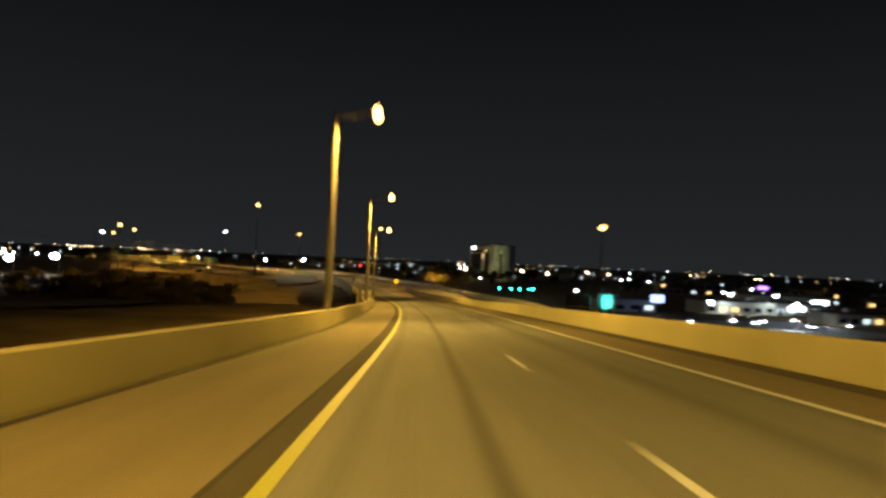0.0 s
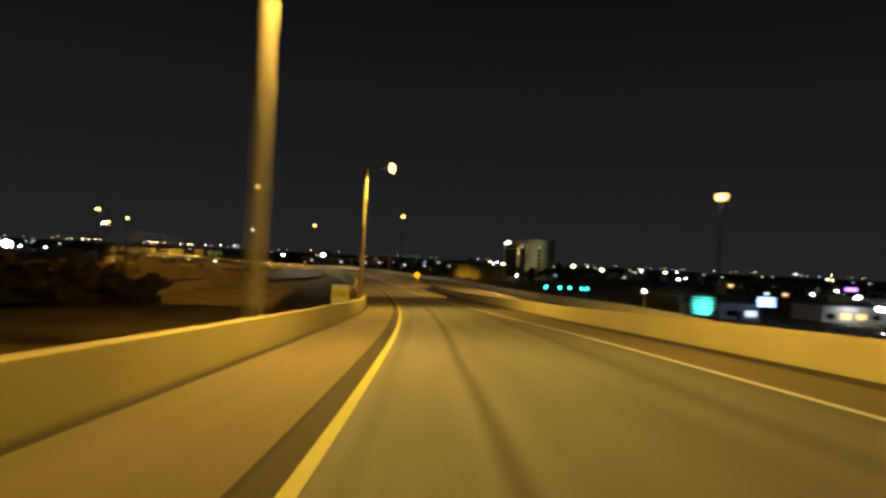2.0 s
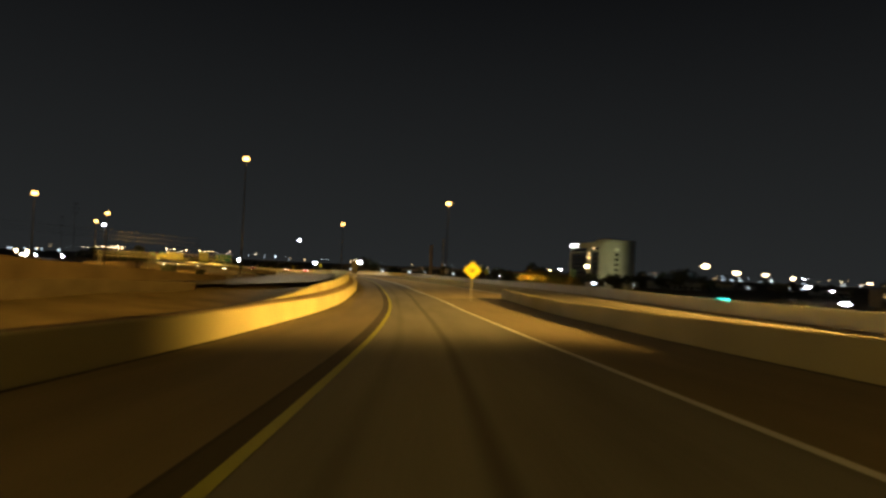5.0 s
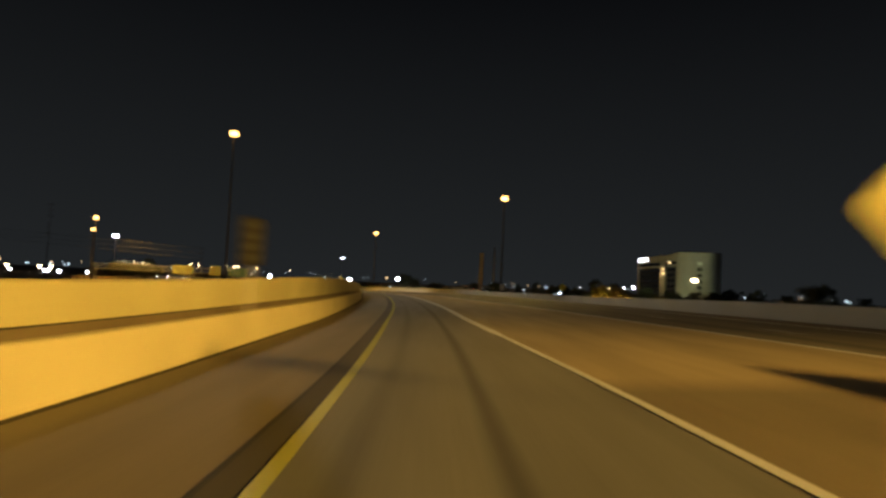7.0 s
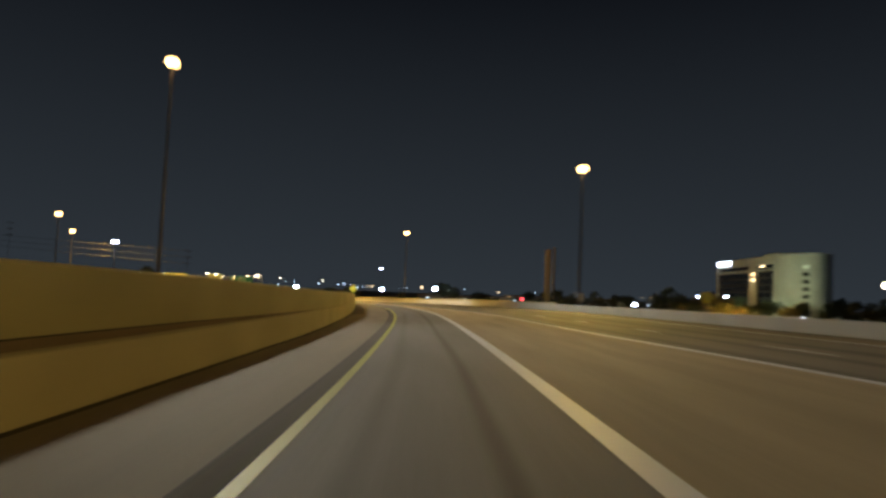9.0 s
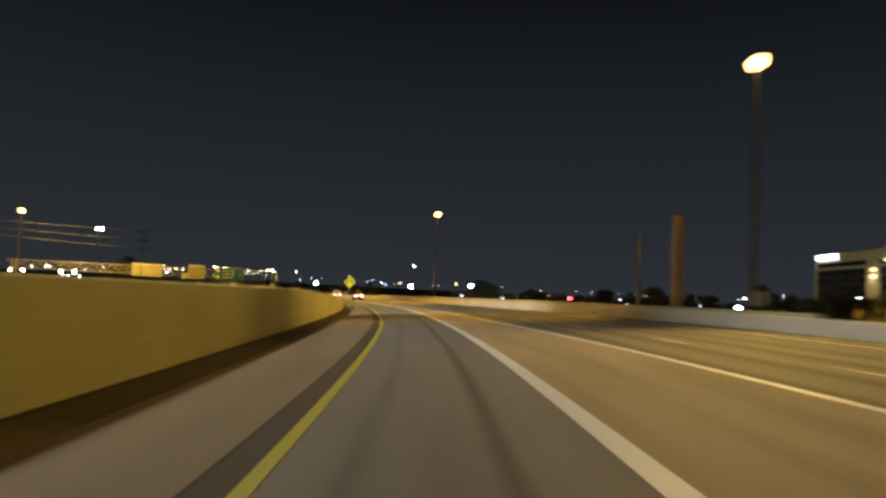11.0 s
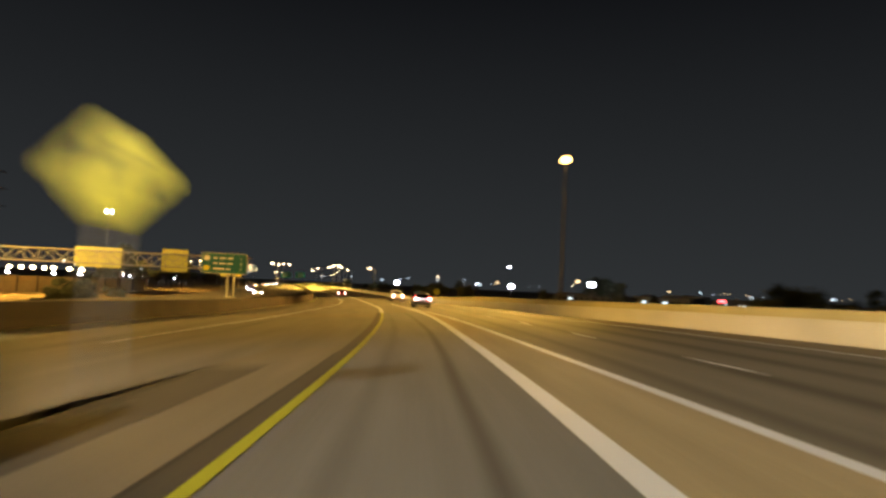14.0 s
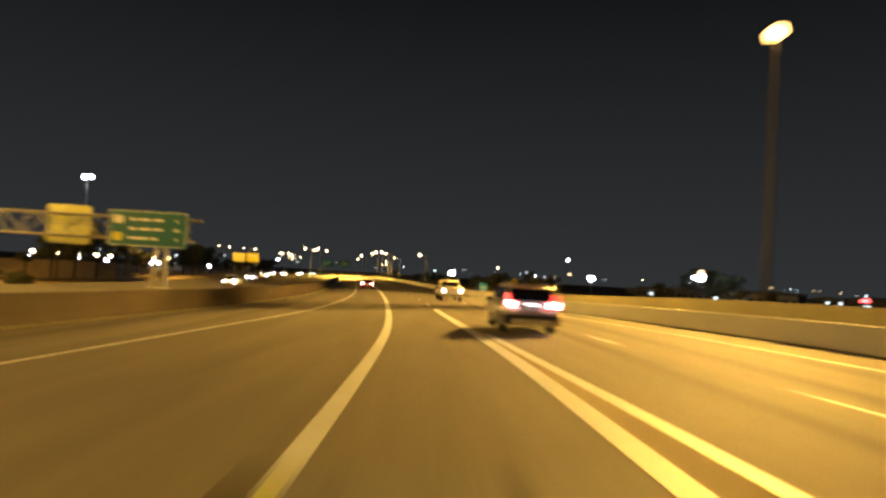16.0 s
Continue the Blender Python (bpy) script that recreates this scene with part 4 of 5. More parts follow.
def wheel(parent, x, y, r, w=0.24):
    side = 1 if x > 0 else -1
    bm = bmesh.new()
    bmesh.ops.create_cone(bm, cap_ends=True, segments=24, radius1=r, radius2=r, depth=w, matrix=Matrix.Translation((x, y, r)) @ Matrix.Rotation(math.pi / 2, 4, "Y"))
    bmesh.ops.bevel(bm, geom=[e for e in bm.edges if len(e.link_faces) == 2 and e.calc_face_angle(0) > 1.0], offset=0.04, segments=2, affect="EDGES")
    t = part("tyre", bm, M_RUBBER, parent, "black rubber tyre", True)
    bm = tube((x + side * (w / 2 - 0.03), y, r), (x + side * (w / 2 + 0.012), y, r), r * 0.66, r * 0.6, 20)
    rim = part("rim", bm, M_CHROME, t, "alloy rim")
    bm = bmesh.new()
    for k in range(5):
        a = k * 2 * math.pi / 5
        c = Vector((x + side * (w / 2 + 0.016), y + 0.36 * r * math.cos(a), r + 0.36 * r * math.sin(a)))
        bmesh.ops.create_cube(bm, size=1, matrix=Matrix.Translation(c) @ Matrix.Rotation(a, 4, "X") @ Matrix.Diagonal((0.02, 0.5 * r, 0.12 * r, 1)))
    part("spoke_star", bm, M_BLACKPL, t)
    return t


def car_common(ob, w, half, lamp_z, plate_z, rear_y, lit_front=False):
    for sx in (-1, 1):
        lamp = part("tail_light", box(0.38, 0.12, 0.24, (sx * (w / 2 - 0.22), rear_y + 0.02, lamp_z), 0, 0.03), G_TAIL, ob, "glowing red tail light")
        part("brake_core", box(0.32, 0.02, 0.18, (sx * (w / 2 - 0.23), rear_y - 0.05, lamp_z + 0.03), 0, 0.004), G_TAILHOT, lamp)
        part("mirror", box(0.22, 0.14, 0.16, (sx * (w / 2 + 0.10), half * 0.35, 1.05), 0, 0.03), M_BLACKPL, ob)
        part("headlight", box(0.36, 0.12, 0.14, (sx * (w / 2 - 0.26), -rear_y - 0.10, lamp_z - 0.10), 0, 0.03), G_HEAD if lit_front else M_CHROME, ob)
    part("number_plate", box(0.32, 0.02, 0.16, (0, rear_y - 0.035, plate_z), 0, 0.004), M_SIGNW, ob, "blank white number plate")


def suv(m):
    ob = thing("suv", m, "silver sport utility vehicle with roof rails and lit red tail lights", "car")
    w = 1.98
    body = [(-2.38, 0.42), (-2.42, 0.62), (-2.40, 1.08), (-2.30, 1.14), (1.10, 1.14), (2.15, 1.00), (2.38, 0.80), (2.40, 0.42), (2.2, 0.30), (-2.2, 0.30)]
    part("body", shell(body, w, 0.04, 0.05, (0.9, 1.2)), M_SILVER, ob, "silver painted body", True)
    cabin = [(-2.30, 1.12), (-2.05, 1.64), (-1.85, 1.74), (0.15, 1.74), (0.55, 1.62), (1.25, 1.12)]
    part("cabin", shell(cabin, w - 0.10, 0.16, 0.04, (1.12, 1.74)), M_SILVER, ob, "silver pillars and roof", True)
    rear = [(-2.318, 1.19), (-2.105, 1.60), (-2.06, 1.60), (-2.26, 1.19)]
    part("rear_window", shell(rear, w - 0.34, 0.10, 0.01, (1.15, 1.7)), M_GLASS, ob, "dark tinted rear window")
    for sx in (-1, 1):
        for nm, y0, y1 in (("side_window", -1.95, -1.05), ("side_window", -0.98, -0.05), ("side_window", 0.02, 0.85)):
            bm = bmesh.new()
            x0, x1 = sx * (w / 2 - 0.050), sx * (w / 2 - 0.175)
            t1 = 1.62
            vs = [bm.verts.new(v) for v in ((x0, y0, 1.19), (x0, y1, 1.19), (x1 + sx * 0.012, y1 - (0.5 if y1 > 0.5 else 0.03), t1), (x1 + sx * 0.012, y0 + (0.12 if y0 < -1.5 else 0.03), t1))]
            wv = [bm.verts.new(v.co + Vector((-sx * 0.02, 0, 0))) for v in vs]
            bm.faces.new(vs), bm.faces.new(list(reversed(wv)))
            for i in range(4):
                bm.faces.new((vs[i], vs[(i + 1) % 4], wv[(i + 1) % 4], wv[i]))
            bmesh.ops.recalc_face_normals(bm, faces=bm.faces)
            part(nm, bm, M_GLASS, ob)
        part("roof_rail", tube((sx * 0.70, -1.75, 1.80), (sx * 0.70, 0.05, 1.80), 0.025, None, 8), M_CHROME, ob)
        part("wheel_arch", shell([(-1.92, 0.30), (-1.85, 0.72), (-1.65, 0.84), (-1.2, 0.84), (-1.0, 0.72), (-0.93, 0.30)], 0.06, 0, 0.01), M_BLACKPL, ob).location = (sx * (w / 2 - 0.01), 0, 0)
        part("sill", box(0.08, 2.3, 0.12, (sx * (w / 2 - 0.02), 0, 0.30), 0, 0.02), M_BLACKPL, ob)
    part("bumper", box(w - 0.06, 0.16, 0.34, (0, -2.40, 0.36), 0, 0.05), M_BLACKPL, ob, "black lower bumper")
    part("bumper_insert", box(w - 0.55, 0.04, 0.20, (0, -2.485, 0.37), 0, 0.02), M_CHROME, ob, "bright skid plate")
    part("tailgate_bar", box(1.1, 0.03, 0.06, (0, -2.425, 1.02), 0, 0.01), M_CHROME, ob)
    part("spoiler", box(w - 0.5, 0.22, 0.05, (0, -2.08, 1.69), 0, 0.02), M_SILVER, ob)
    part("high_brake_light", box(0.5, 0.02, 0.03, (0, -2.20, 1.68), 0, 0.004), M_REDCAR, ob)
    for sx in (-1, 1):
        part("upper_tail_light", box(0.12, 0.10, 0.26, (sx * (w / 2 - 0.14), -2.30, 1.16), 0, 0.03), G_TAIL, ob, "red upper tail light")
    car_common(ob, w, 2.0, 0.94, 0.86, -2.42)
    part("plate_light", box(0.42, 0.03, 0.03, (0, -2.47, 1.045), 0, 0.006), G_SIGN, ob, "small white lamp over the plate")
    for x in (-0.86, 0.86):
        for y in (-1.43, 1.43):
            wheel(ob, x, y, 0.38)
    return ob


def pickup(m):
    ob = thing("pickup_truck", m, "white pickup truck with lit tail lights", "car")
    w = 2.0
    part("bed", shell([(-2.9, 0.62), (-2.92, 1.28), (-0.85, 1.28), (-0.85, 0.5), (-2.7, 0.5)], w, 0.02, 0.04), M_WHITECAR, ob, "white cargo bed", True)
    part("body", shell([(-0.84, 0.5), (-0.84, 1.26), (1.5, 1.26), (2.7, 1.16), (2.85, 0.95), (2.85, 0.5)], w, 0.03, 0.05), M_WHITECAR, ob, "white painted body", True)
    part("cabin", shell([(-0.84, 1.24), (-0.70, 1.85), (-0.5, 1.92), (0.75, 1.92), (1.05, 1.82), (1.6, 1.24)], w - 0.1, 0.15, 0.04, (1.24, 1.9)), M_WHITECAR, ob, "white cab", True)
    part("rear_window", shell([(-0.855, 1.34), (-0.735, 1.78), (-0.68, 1.78), (-0.80, 1.34)], w - 0.4, 0.1, 0.01, (1.3, 1.9)), M_GLASS, ob, "dark rear window")
    for sx in (-1, 1):
        for y0, y1 in ((-0.6, 0.25), (0.32, 1.1)):
            part("side_window", box(0.03, y1 - y0, 0.42, (sx * (w / 2 - 0.10), (y0 + y1) / 2, 1.33), 0, 0.01), M_GLASS, ob)
    part("tailgate", box(w - 0.5, 0.05, 0.55, (0, -2.93, 0.70), 0, 0.02), M_WHITECAR, ob)
    part("bumper", box(w - 0.1, 0.2, 0.22, (0, -2.98, 0.45), 0, 0.04), M_CHROME, ob, "bright rear bumper")
    car_common(ob, w, 2.2, 0.85, 0.50, -2.93)
    for x in (-0.87, 0.87):
        for y in (-1.85, 1.85):
            wheel(ob, x, y, 0.40)
    return ob


def sedan(m, label, paint, lit=True):
    ob = thing("sedan", m, label, "car")
    w = 1.84
    part("body", shell([(-2.3, 0.4), (-2.34, 0.95), (-2.2, 1.02), (1.0, 0.98), (2.1, 0.86), (2.32, 0.7), (2.32, 0.35), (-2.1, 0.28)], w, 0.03, 0.05), paint, ob, "painted body", True)
    part("cabin", shell([(-1.85, 0.98), (-1.15, 1.40), (-0.9, 1.45), (0.1, 1.45), (0.4, 1.38), (1.15, 0.96)], w - 0.12, 0.18, 0.04, (0.95, 1.45)), paint, ob, "roof and pillars", True)
    part("rear_window", shell([(-1.80, 1.03), (-1.22, 1.38), (-1.15, 1.38), (-1.70, 1.03)], w - 0.4, 0.1, 0.01, (0.95, 1.45)), M_GLASS, ob)
    part("windscreen", shell([(0.47, 1.36), (1.12, 1.02), (1.06, 1.0), (0.40, 1.34)], w - 0.36, 0.1, 0.01, (0.95, 1.45)), M_GLASS, ob)
    for sx in (-1, 1):
        for y0, y1 in ((-1.2, -0.35), (-0.28, 0.5)):
            part("side_window", box(0.03, y1 - y0, 0.28, (sx * (w / 2 - 0.13), (y0 + y1) / 2, 1.04), 0, 0.01), M_GLASS, ob)
    part("bumper", box(w - 0.1, 0.14, 0.2, (0, -2.33, 0.38), 0, 0.04), paint, ob)
    car_common(ob, w, 1.8, 0.72, 0.55, -2.33, lit)
    for x in (-0.80, 0.80):
        for y in (-1.38, 1.38):
            wheel(ob, x, y, 0.33)
    return ob


def drive(s, d, extra=0.0, h=0.012):
    return Matrix.Translation(on_road(s, d, h)) @ Matrix.Rotation(heading(s) + extra, 4, "Z")


suv(drive(460.6, 3.9))
pickup(drive(499.0, 4.4))
sedan(drive(540.0, -3.3), "dark red sedan with lit tail lights far down the road", M_REDCAR)


def oncoming(s, d):
    x, y = road_xy(s, d)
    return Matrix.Translation((float(x), float(y), float(opposite_z(s, d)) + 0.012)) @ Matrix.Rotation(heading(s) + math.pi, 4, "Z")


first = sedan(oncoming(527, -21.1), "pale sedan with bright headlights coming the other way", M_WHITECAR)
tagged(first, group="oncoming cars")
for s, d in ((577, -26.2), (630, -30.0), (674, -32.5), (704, -30.8), (730, -27.0), (795, -29.5), (850, -25.0), (910, -28.0), (980, -24.0)):
    copy_thing(first, oncoming(s, d))


# ---------------------------------------------------------------- highway lamps in the distance
def road_lamp(m, h, arms, lens, label):
    ob = thing("street_lamp", m, label, "street lamp", "lamps along the highway")
    part("pole", tube((0, 0, -0.3), (0, 0, h), 0.13, 0.08, 10), M_GALV, ob)
    part("base", tube((0, 0, -0.4), (0, 0, 0.3), 0.3, 0.26, 10), M_CONC, ob)
    for a in arms:
        part("arm", tube((0, 0, h - 0.3), (a * 2.2, 0, h + 0.2), 0.045, None, 6), M_GALV, ob)
        head = part("lantern", box(0.9, 0.36, 0.16, (a * 2.6, 0, h + 0.14), 0, 0.04), M_GALV, ob)
        bm = bmesh.new()
        bmesh.ops.create_uvsphere(bm, u_segments=16, v_segments=8, radius=1, matrix=Matrix.Translation((a * 2.6, 0, h + 0.1)) @ Matrix.Diagonal((0.32, 0.30, 0.28, 1)))
        part("lens", bm, lens, head, "glowing lens", True)
    return ob


lamp2 = road_lamp(Matrix.Translation((-277, 629, -13.6)) @ Matrix.Rotation(0.65, 4, "Z"), 11.2, (-1, 1), G_SODIUM_FAR, "double-armed lit highway lamp on the median")
for x, y in ((-288, 648), (-353, 654), (-345, 663), (-390, 740), (-381, 728), (-440, 806), (-476, 833), (-518, 937), (-545, 984), (-563, 943)):
    copy_thing(lamp2, Matrix.Translation((x, y, -13.4)) @ Matrix.Rotation(0.65, 4, "Z"))
lamp1 = road_lamp(Matrix.Translation((-239, 655, -12.4)) @ Matrix.Rotation(0.65, 4, "Z"), 10.0, (-1,), G_SODIUM_FAR, "single-armed lit highway lamp behind the outer barrier")
for x, y in ((-246, 634), (-242, 632), (-251, 648), (-264, 657), (-293, 689), (-283, 704), (-348, 762), (-364, 817), (-440, 930), (-534, 1063), (-610, 1150)):
    copy_thing(lamp1, Matrix.Translation((x, y, -12.6)) @ Matrix.Rotation(0.65, 4, "Z"))
for s, d in ((700, -9.0), (780, -10.5), (980, -10.5)):
    lamp_light("highway_bulb", tuple(drive(s, d) @ Vector((2.6, 0, 10.1))), 42000, SODIUM, 0.4)


# ---------------------------------------------------------------- town lamps
def town_lamp(x, y, top, lens, label, size=1.0):
    z0 = ground_at(x, y)
    ob = thing("street_lamp", Matrix.Translation((x, y, z0)), label, "street lamp", "street lamps of the town")
    h = max(top - z0, 2.0)
    part("pole", tube((0, 0, -0.2), (0, 0, h), 0.1, 0.06, 8), M_DARK, ob)
    part("arm", tube((0, 0, h - 0.1), (-1.2, -0.3, h + 0.2), 0.04, None, 6), M_DARK, ob)
    head = part("lantern", box(0.8, 0.4, 0.18, (-1.5, -0.38, h + 0.16), 0.25, 0.04), M_DARK, ob)
    bm = bmesh.new()
    bmesh.ops.create_uvsphere(bm, u_segments=16, v_segments=8, radius=1, matrix=Matrix.Translation((-1.5, -0.38, h + 0.12)) @ Matrix.Diagonal((0.42 * size, 0.36 * size, 0.3 * size, 1)))
    part("lens", bm, lens, head, "glowing lens", True)
    return ob


for x, y, z in ((37.4, 304.5, -3.7), (53.5, 333.4, -4.7), (91.3, 420.7, -4.2), (110.3, 442.7, -5.0), (14.1, 356.6, -4.4)):
    town_lamp(x, y, z, G_SODIUM_FAR, "lit amber street lamp in the town below", 1.6)
for x, y, z in ((160.4, 520.2, -10.2), (27.0, 453.4, -11.2), (-18.0, 488.7, -9.7), (111.5, 460.6, -9.1), (123.4, 460.7, -8.6), (140, 500, -8.4),
                (151.5, 360, -10.9), (197, 426, -10), (56.2, 275, -10.4), (175, 330, -10.5), (22.7, 650, -4.6), (16.7, 660, -9.0)):
    town_lamp(x, y, z, G_WHITE_FAR, "lit white street lamp in the town below", 1.35)

for x, y, z in ((-151.6, 267.6, -5.5), (-159.8, 252.3, -6.6)):
    town_lamp(x, y, z, G_WHITE, "bright white lamp beyond the raised road", 3.6)


# ---------------------------------------------------------------- the hotel tower
def slab(pts, z0, z1):
    """A prism over a plan outline."""
    bm = bmesh.new()
    lo = [bm.verts.new((x, y, z0)) for x, y in pts]
    hi = [bm.verts.new((x, y, z1)) for x, y in pts]
    n = len(pts)
    bm.faces.new(list(reversed(lo))), bm.faces.new(hi)
    for i in range(n):
        bm.faces.new((lo[i], lo[(i + 1) % n], hi[(i + 1) % n], hi[i]))
    bmesh.ops.recalc_face_normals(bm, faces=bm.faces)
    return bm


TZ = LOW + 0.05
TOP = 13.0
tower = thing("hotel_tower", Matrix.Translation((0, 0, 0)), "eight-storey hotel tower with pale rounded end and lit sign", "building")
# the wing runs from its far corner to the rounded pale end
A, K = Vector((25.9, 608.9)), Vector((38.5, 541.0))
along = (K - A).normalized()
side = Vector((along.y, -along.x))
if side.x > 0:
    side = -side
dep = -side * 20.0
wing = [A, K, K + dep, A + dep]
part("wing", slab([tuple(p) for p in wing], TZ, TOP - 3.4), M_DKFACADE, tower, "dark window wing")
part("wing_parapet", slab([tuple(p + side * 0.35) for p in (A, K)] + [tuple(K + dep), tuple(A + dep)], TOP - 3.39, TOP + 0.1), M_STUCCO, tower, "deep pale parapet")
mid = K + dep * 0.46
ring = [(math.cos(math.pi * k / 16), math.sin(math.pi * k / 16)) for k in range(17)]
pale = [tuple(K + side * 0.25 - along)] + [tuple(mid + side * c * 9.3 + along * q * 17.0) for c, q in ring] + [tuple(mid - side * 9.3 - along)]
part("rounded_end", slab(pale, TZ, TOP - 0.3), M_STUCCO, tower, "pale stucco rounded end wall")
part("cornice", slab([(mid.x + (x - mid.x) * 1.02, mid.y + (y - mid.y) * 1.02) for x, y in pale], TOP - 0.29, TOP + 0.1), M_STUCCO, tower)
L = (K - A).length - 2.0
turn_w = math.atan2(along.y, along.x)


def on_wing(q, proud):
    return A + along * q + side * proud


for fl in range(7):
    for k in range(12):
        p = on_wing(3.0 + k * (L - 5) / 11, 0.06)
        part("window", box(4.4, 0.12, 2.2, (p.x, p.y, TZ + 1.7 + fl * 2.9), turn_w), M_PANE, tower)
for k in range(12):
    p = on_wing(3.0 + k * (L - 5) / 11, 0.06)
    part("window", box(5.4, 0.12, 1.5, (p.x, p.y, TOP - 5.0), turn_w), M_PANE, tower)
p = on_wing(L * 0.5, 0.1)
part("band", box(L - 1.0, 0.25, 1.0, (p.x, p.y, TOP - 6.2), turn_w, 0.03), M_STUCCO, tower, "pale band under the top windows")
for fl in range(8):
    a = math.pi * 0.33
    nrm = (side * math.cos(a) * 17 + along * math.sin(a) * 9.3).normalized()
    p = mid + side * math.cos(a) * 9.3 + along * math.sin(a) * 17.0 + nrm * 0.02
    part("end_window", box(2.4, 0.2, 1.5, (p.x, p.y, TZ + 1.6 + fl * 2.9), math.atan2(nrm.y, nrm.x) + math.pi / 2), G_FAINTWIN if fl == 7 else M_DKFACADE, tower)
for q, w in ((0.6, 1.6), (45.0, 8.0), (L + 0.5, 2.4)):
    p = on_wing(q, 0.3)
    part("pier", box(w, 0.9, TOP - TZ - 3.5, (p.x, p.y, TZ), turn_w, 0.05), M_STUCCO, tower, "pale vertical pier")
for z, w in ((5.4, 2.6), (2.9, 3.0)):
    p = on_wing(46.5, 1.0)
    part("wall_lamp", box(w, 0.5, 0.8, (p.x, p.y, z), turn_w, 0.1), G_WALLLAMP, tower, "warm lit lamp on the pier")
p = on_wing(54.5, 0.2)
part("lit_window", box(3.6, 0.3, 0.8, (p.x, p.y, TOP - 4.4), turn_w), G_WALLLAMP, tower, "small warm lit window")
lamp_light("pier_lamp", (*on_wing(46.5, 2.5), 3.4), 160, (1.0, 0.6, 0.2), 0.4)
bpy.data.objects["pier_lamp"].matrix_basis = look((*on_wing(46.5, 3.5), 4.2), (*on_wing(46.0, 0.0), -3.0))
p = on_wing(10.0, 0.7)
part("roof_sign", box(17.0, 0.4, 1.7, (p.x, p.y, TOP - 1.9), turn_w, 0.1), G_SIGN, tower, "glowing white roof sign panel")
part("plant_room", box(16, 8, 1.9, (*(A + along * 48 + dep * 0.5), TOP + 0.103), turn_w), M_STUCCO, tower)
# added fill on the pale end, with a lamp post put there to carry it
town_lamp(14.6, 504.7, -5.4, G_WHITE_FAR, "added white lamp post for the tower's fill light", 1.2)
lamp_light("forecourt_lamp", (24.0, 520.0, 4.0), 2300, (0.92, 1.0, 0.52), 0.5)
bpy.data.objects["forecourt_lamp"].matrix_basis = look((16.0, 505.0, -6.0), (46.0, 548.0, 0.0))


# ---------------------------------------------------------------- low town blocks
def block(x, y, w, d, h, turn, rnd, wall=None, lit=0.3, name="town_building", label="low flat-roofed town building with some lit windows", z0=None):
    z = (ground_at(x, y) if z0 is None else z0) - 0.2
    ob = thing(name, Matrix.Translation((x, y, z)) @ Matrix.Rotation(turn, 4, "Z"), label, "building", "town buildings")
    part("wall", box(w, d, h), wall or M_TOWN, ob)
    part("roof", box(w + 0.4, d + 0.4, 0.35, (0, 0, h + 0.003)), M_ROOF, ob)
    part("roof_unit", box(w * 0.16, d * 0.2, 1.1, (w * rnd.uniform(-0.3, 0.3), 0, h + 0.356)), M_GALV, ob)
    n = max(2, int(w / 4.5))
    for fl in range(max(1, int(h / 3.4))):
        for k in range(n):
            mat = M_PANE if rnd.random() > lit else rnd.choice((G_WARMWIN, G_COOLWIN, G_COOLWIN))
            part("window", box(w / n * 0.55, 0.14, 1.5, (-w / 2 + (k + 0.5) * w / n, -d / 2 - 0.05, 1.1 + fl * 3.3)), mat, ob)
    part("door", box(1.4, 0.16, 2.2, (w * 0.22, -d / 2 - 0.06, 0.2)), M_DARK, ob)
    return ob


def clear_of_sightlines(x, y, gap=7.0):
    """True where a tree or house keeps off the camera's sight lines to the floodlights."""
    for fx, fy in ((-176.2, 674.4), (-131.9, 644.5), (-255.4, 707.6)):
        # four places along the camera's path
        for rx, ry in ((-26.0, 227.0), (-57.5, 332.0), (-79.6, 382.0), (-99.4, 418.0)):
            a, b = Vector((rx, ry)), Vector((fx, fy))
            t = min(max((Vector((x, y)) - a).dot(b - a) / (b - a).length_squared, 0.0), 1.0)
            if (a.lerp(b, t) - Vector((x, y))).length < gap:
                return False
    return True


rb = random.Random(5)
for k in range(46):
    x = rb.uniform(-240, 420)
    y = rb.uniform(820, 1200) if x < 60 else rb.uniform(300, 950)
    if x > 60 and y < 520 and x < 130:
        x += 90
    if math.hypot(x - 40, y - 570) < 75:
        continue
    s, d = station(np.array([x]), np.array([y]))
    if abs(d[0]) < 55 or not clear_of_sightlines(x, y, 26):
        continue
    block(x, y, rb.uniform(14, 42), rb.uniform(12, 24), rb.choice((4.2, 4.2, 5.5, 5.5, 7.5)), rb.uniform(-0.5, 0.5), rb, rb.choice((M_TOWN, M_TOWN, M_STUCCO)), 0.2)
for x, y, w, d, h in ((150, 300, 40, 18, 6), (196, 262, 34, 20, 5.0), (238, 300, 30, 22, 7), (130, 262, 26, 16, 4.5)):
    block(x, y, w, d, h, 0.2, rb, M_STUCCO, 0.35, label="pale low commercial building with lit windows")

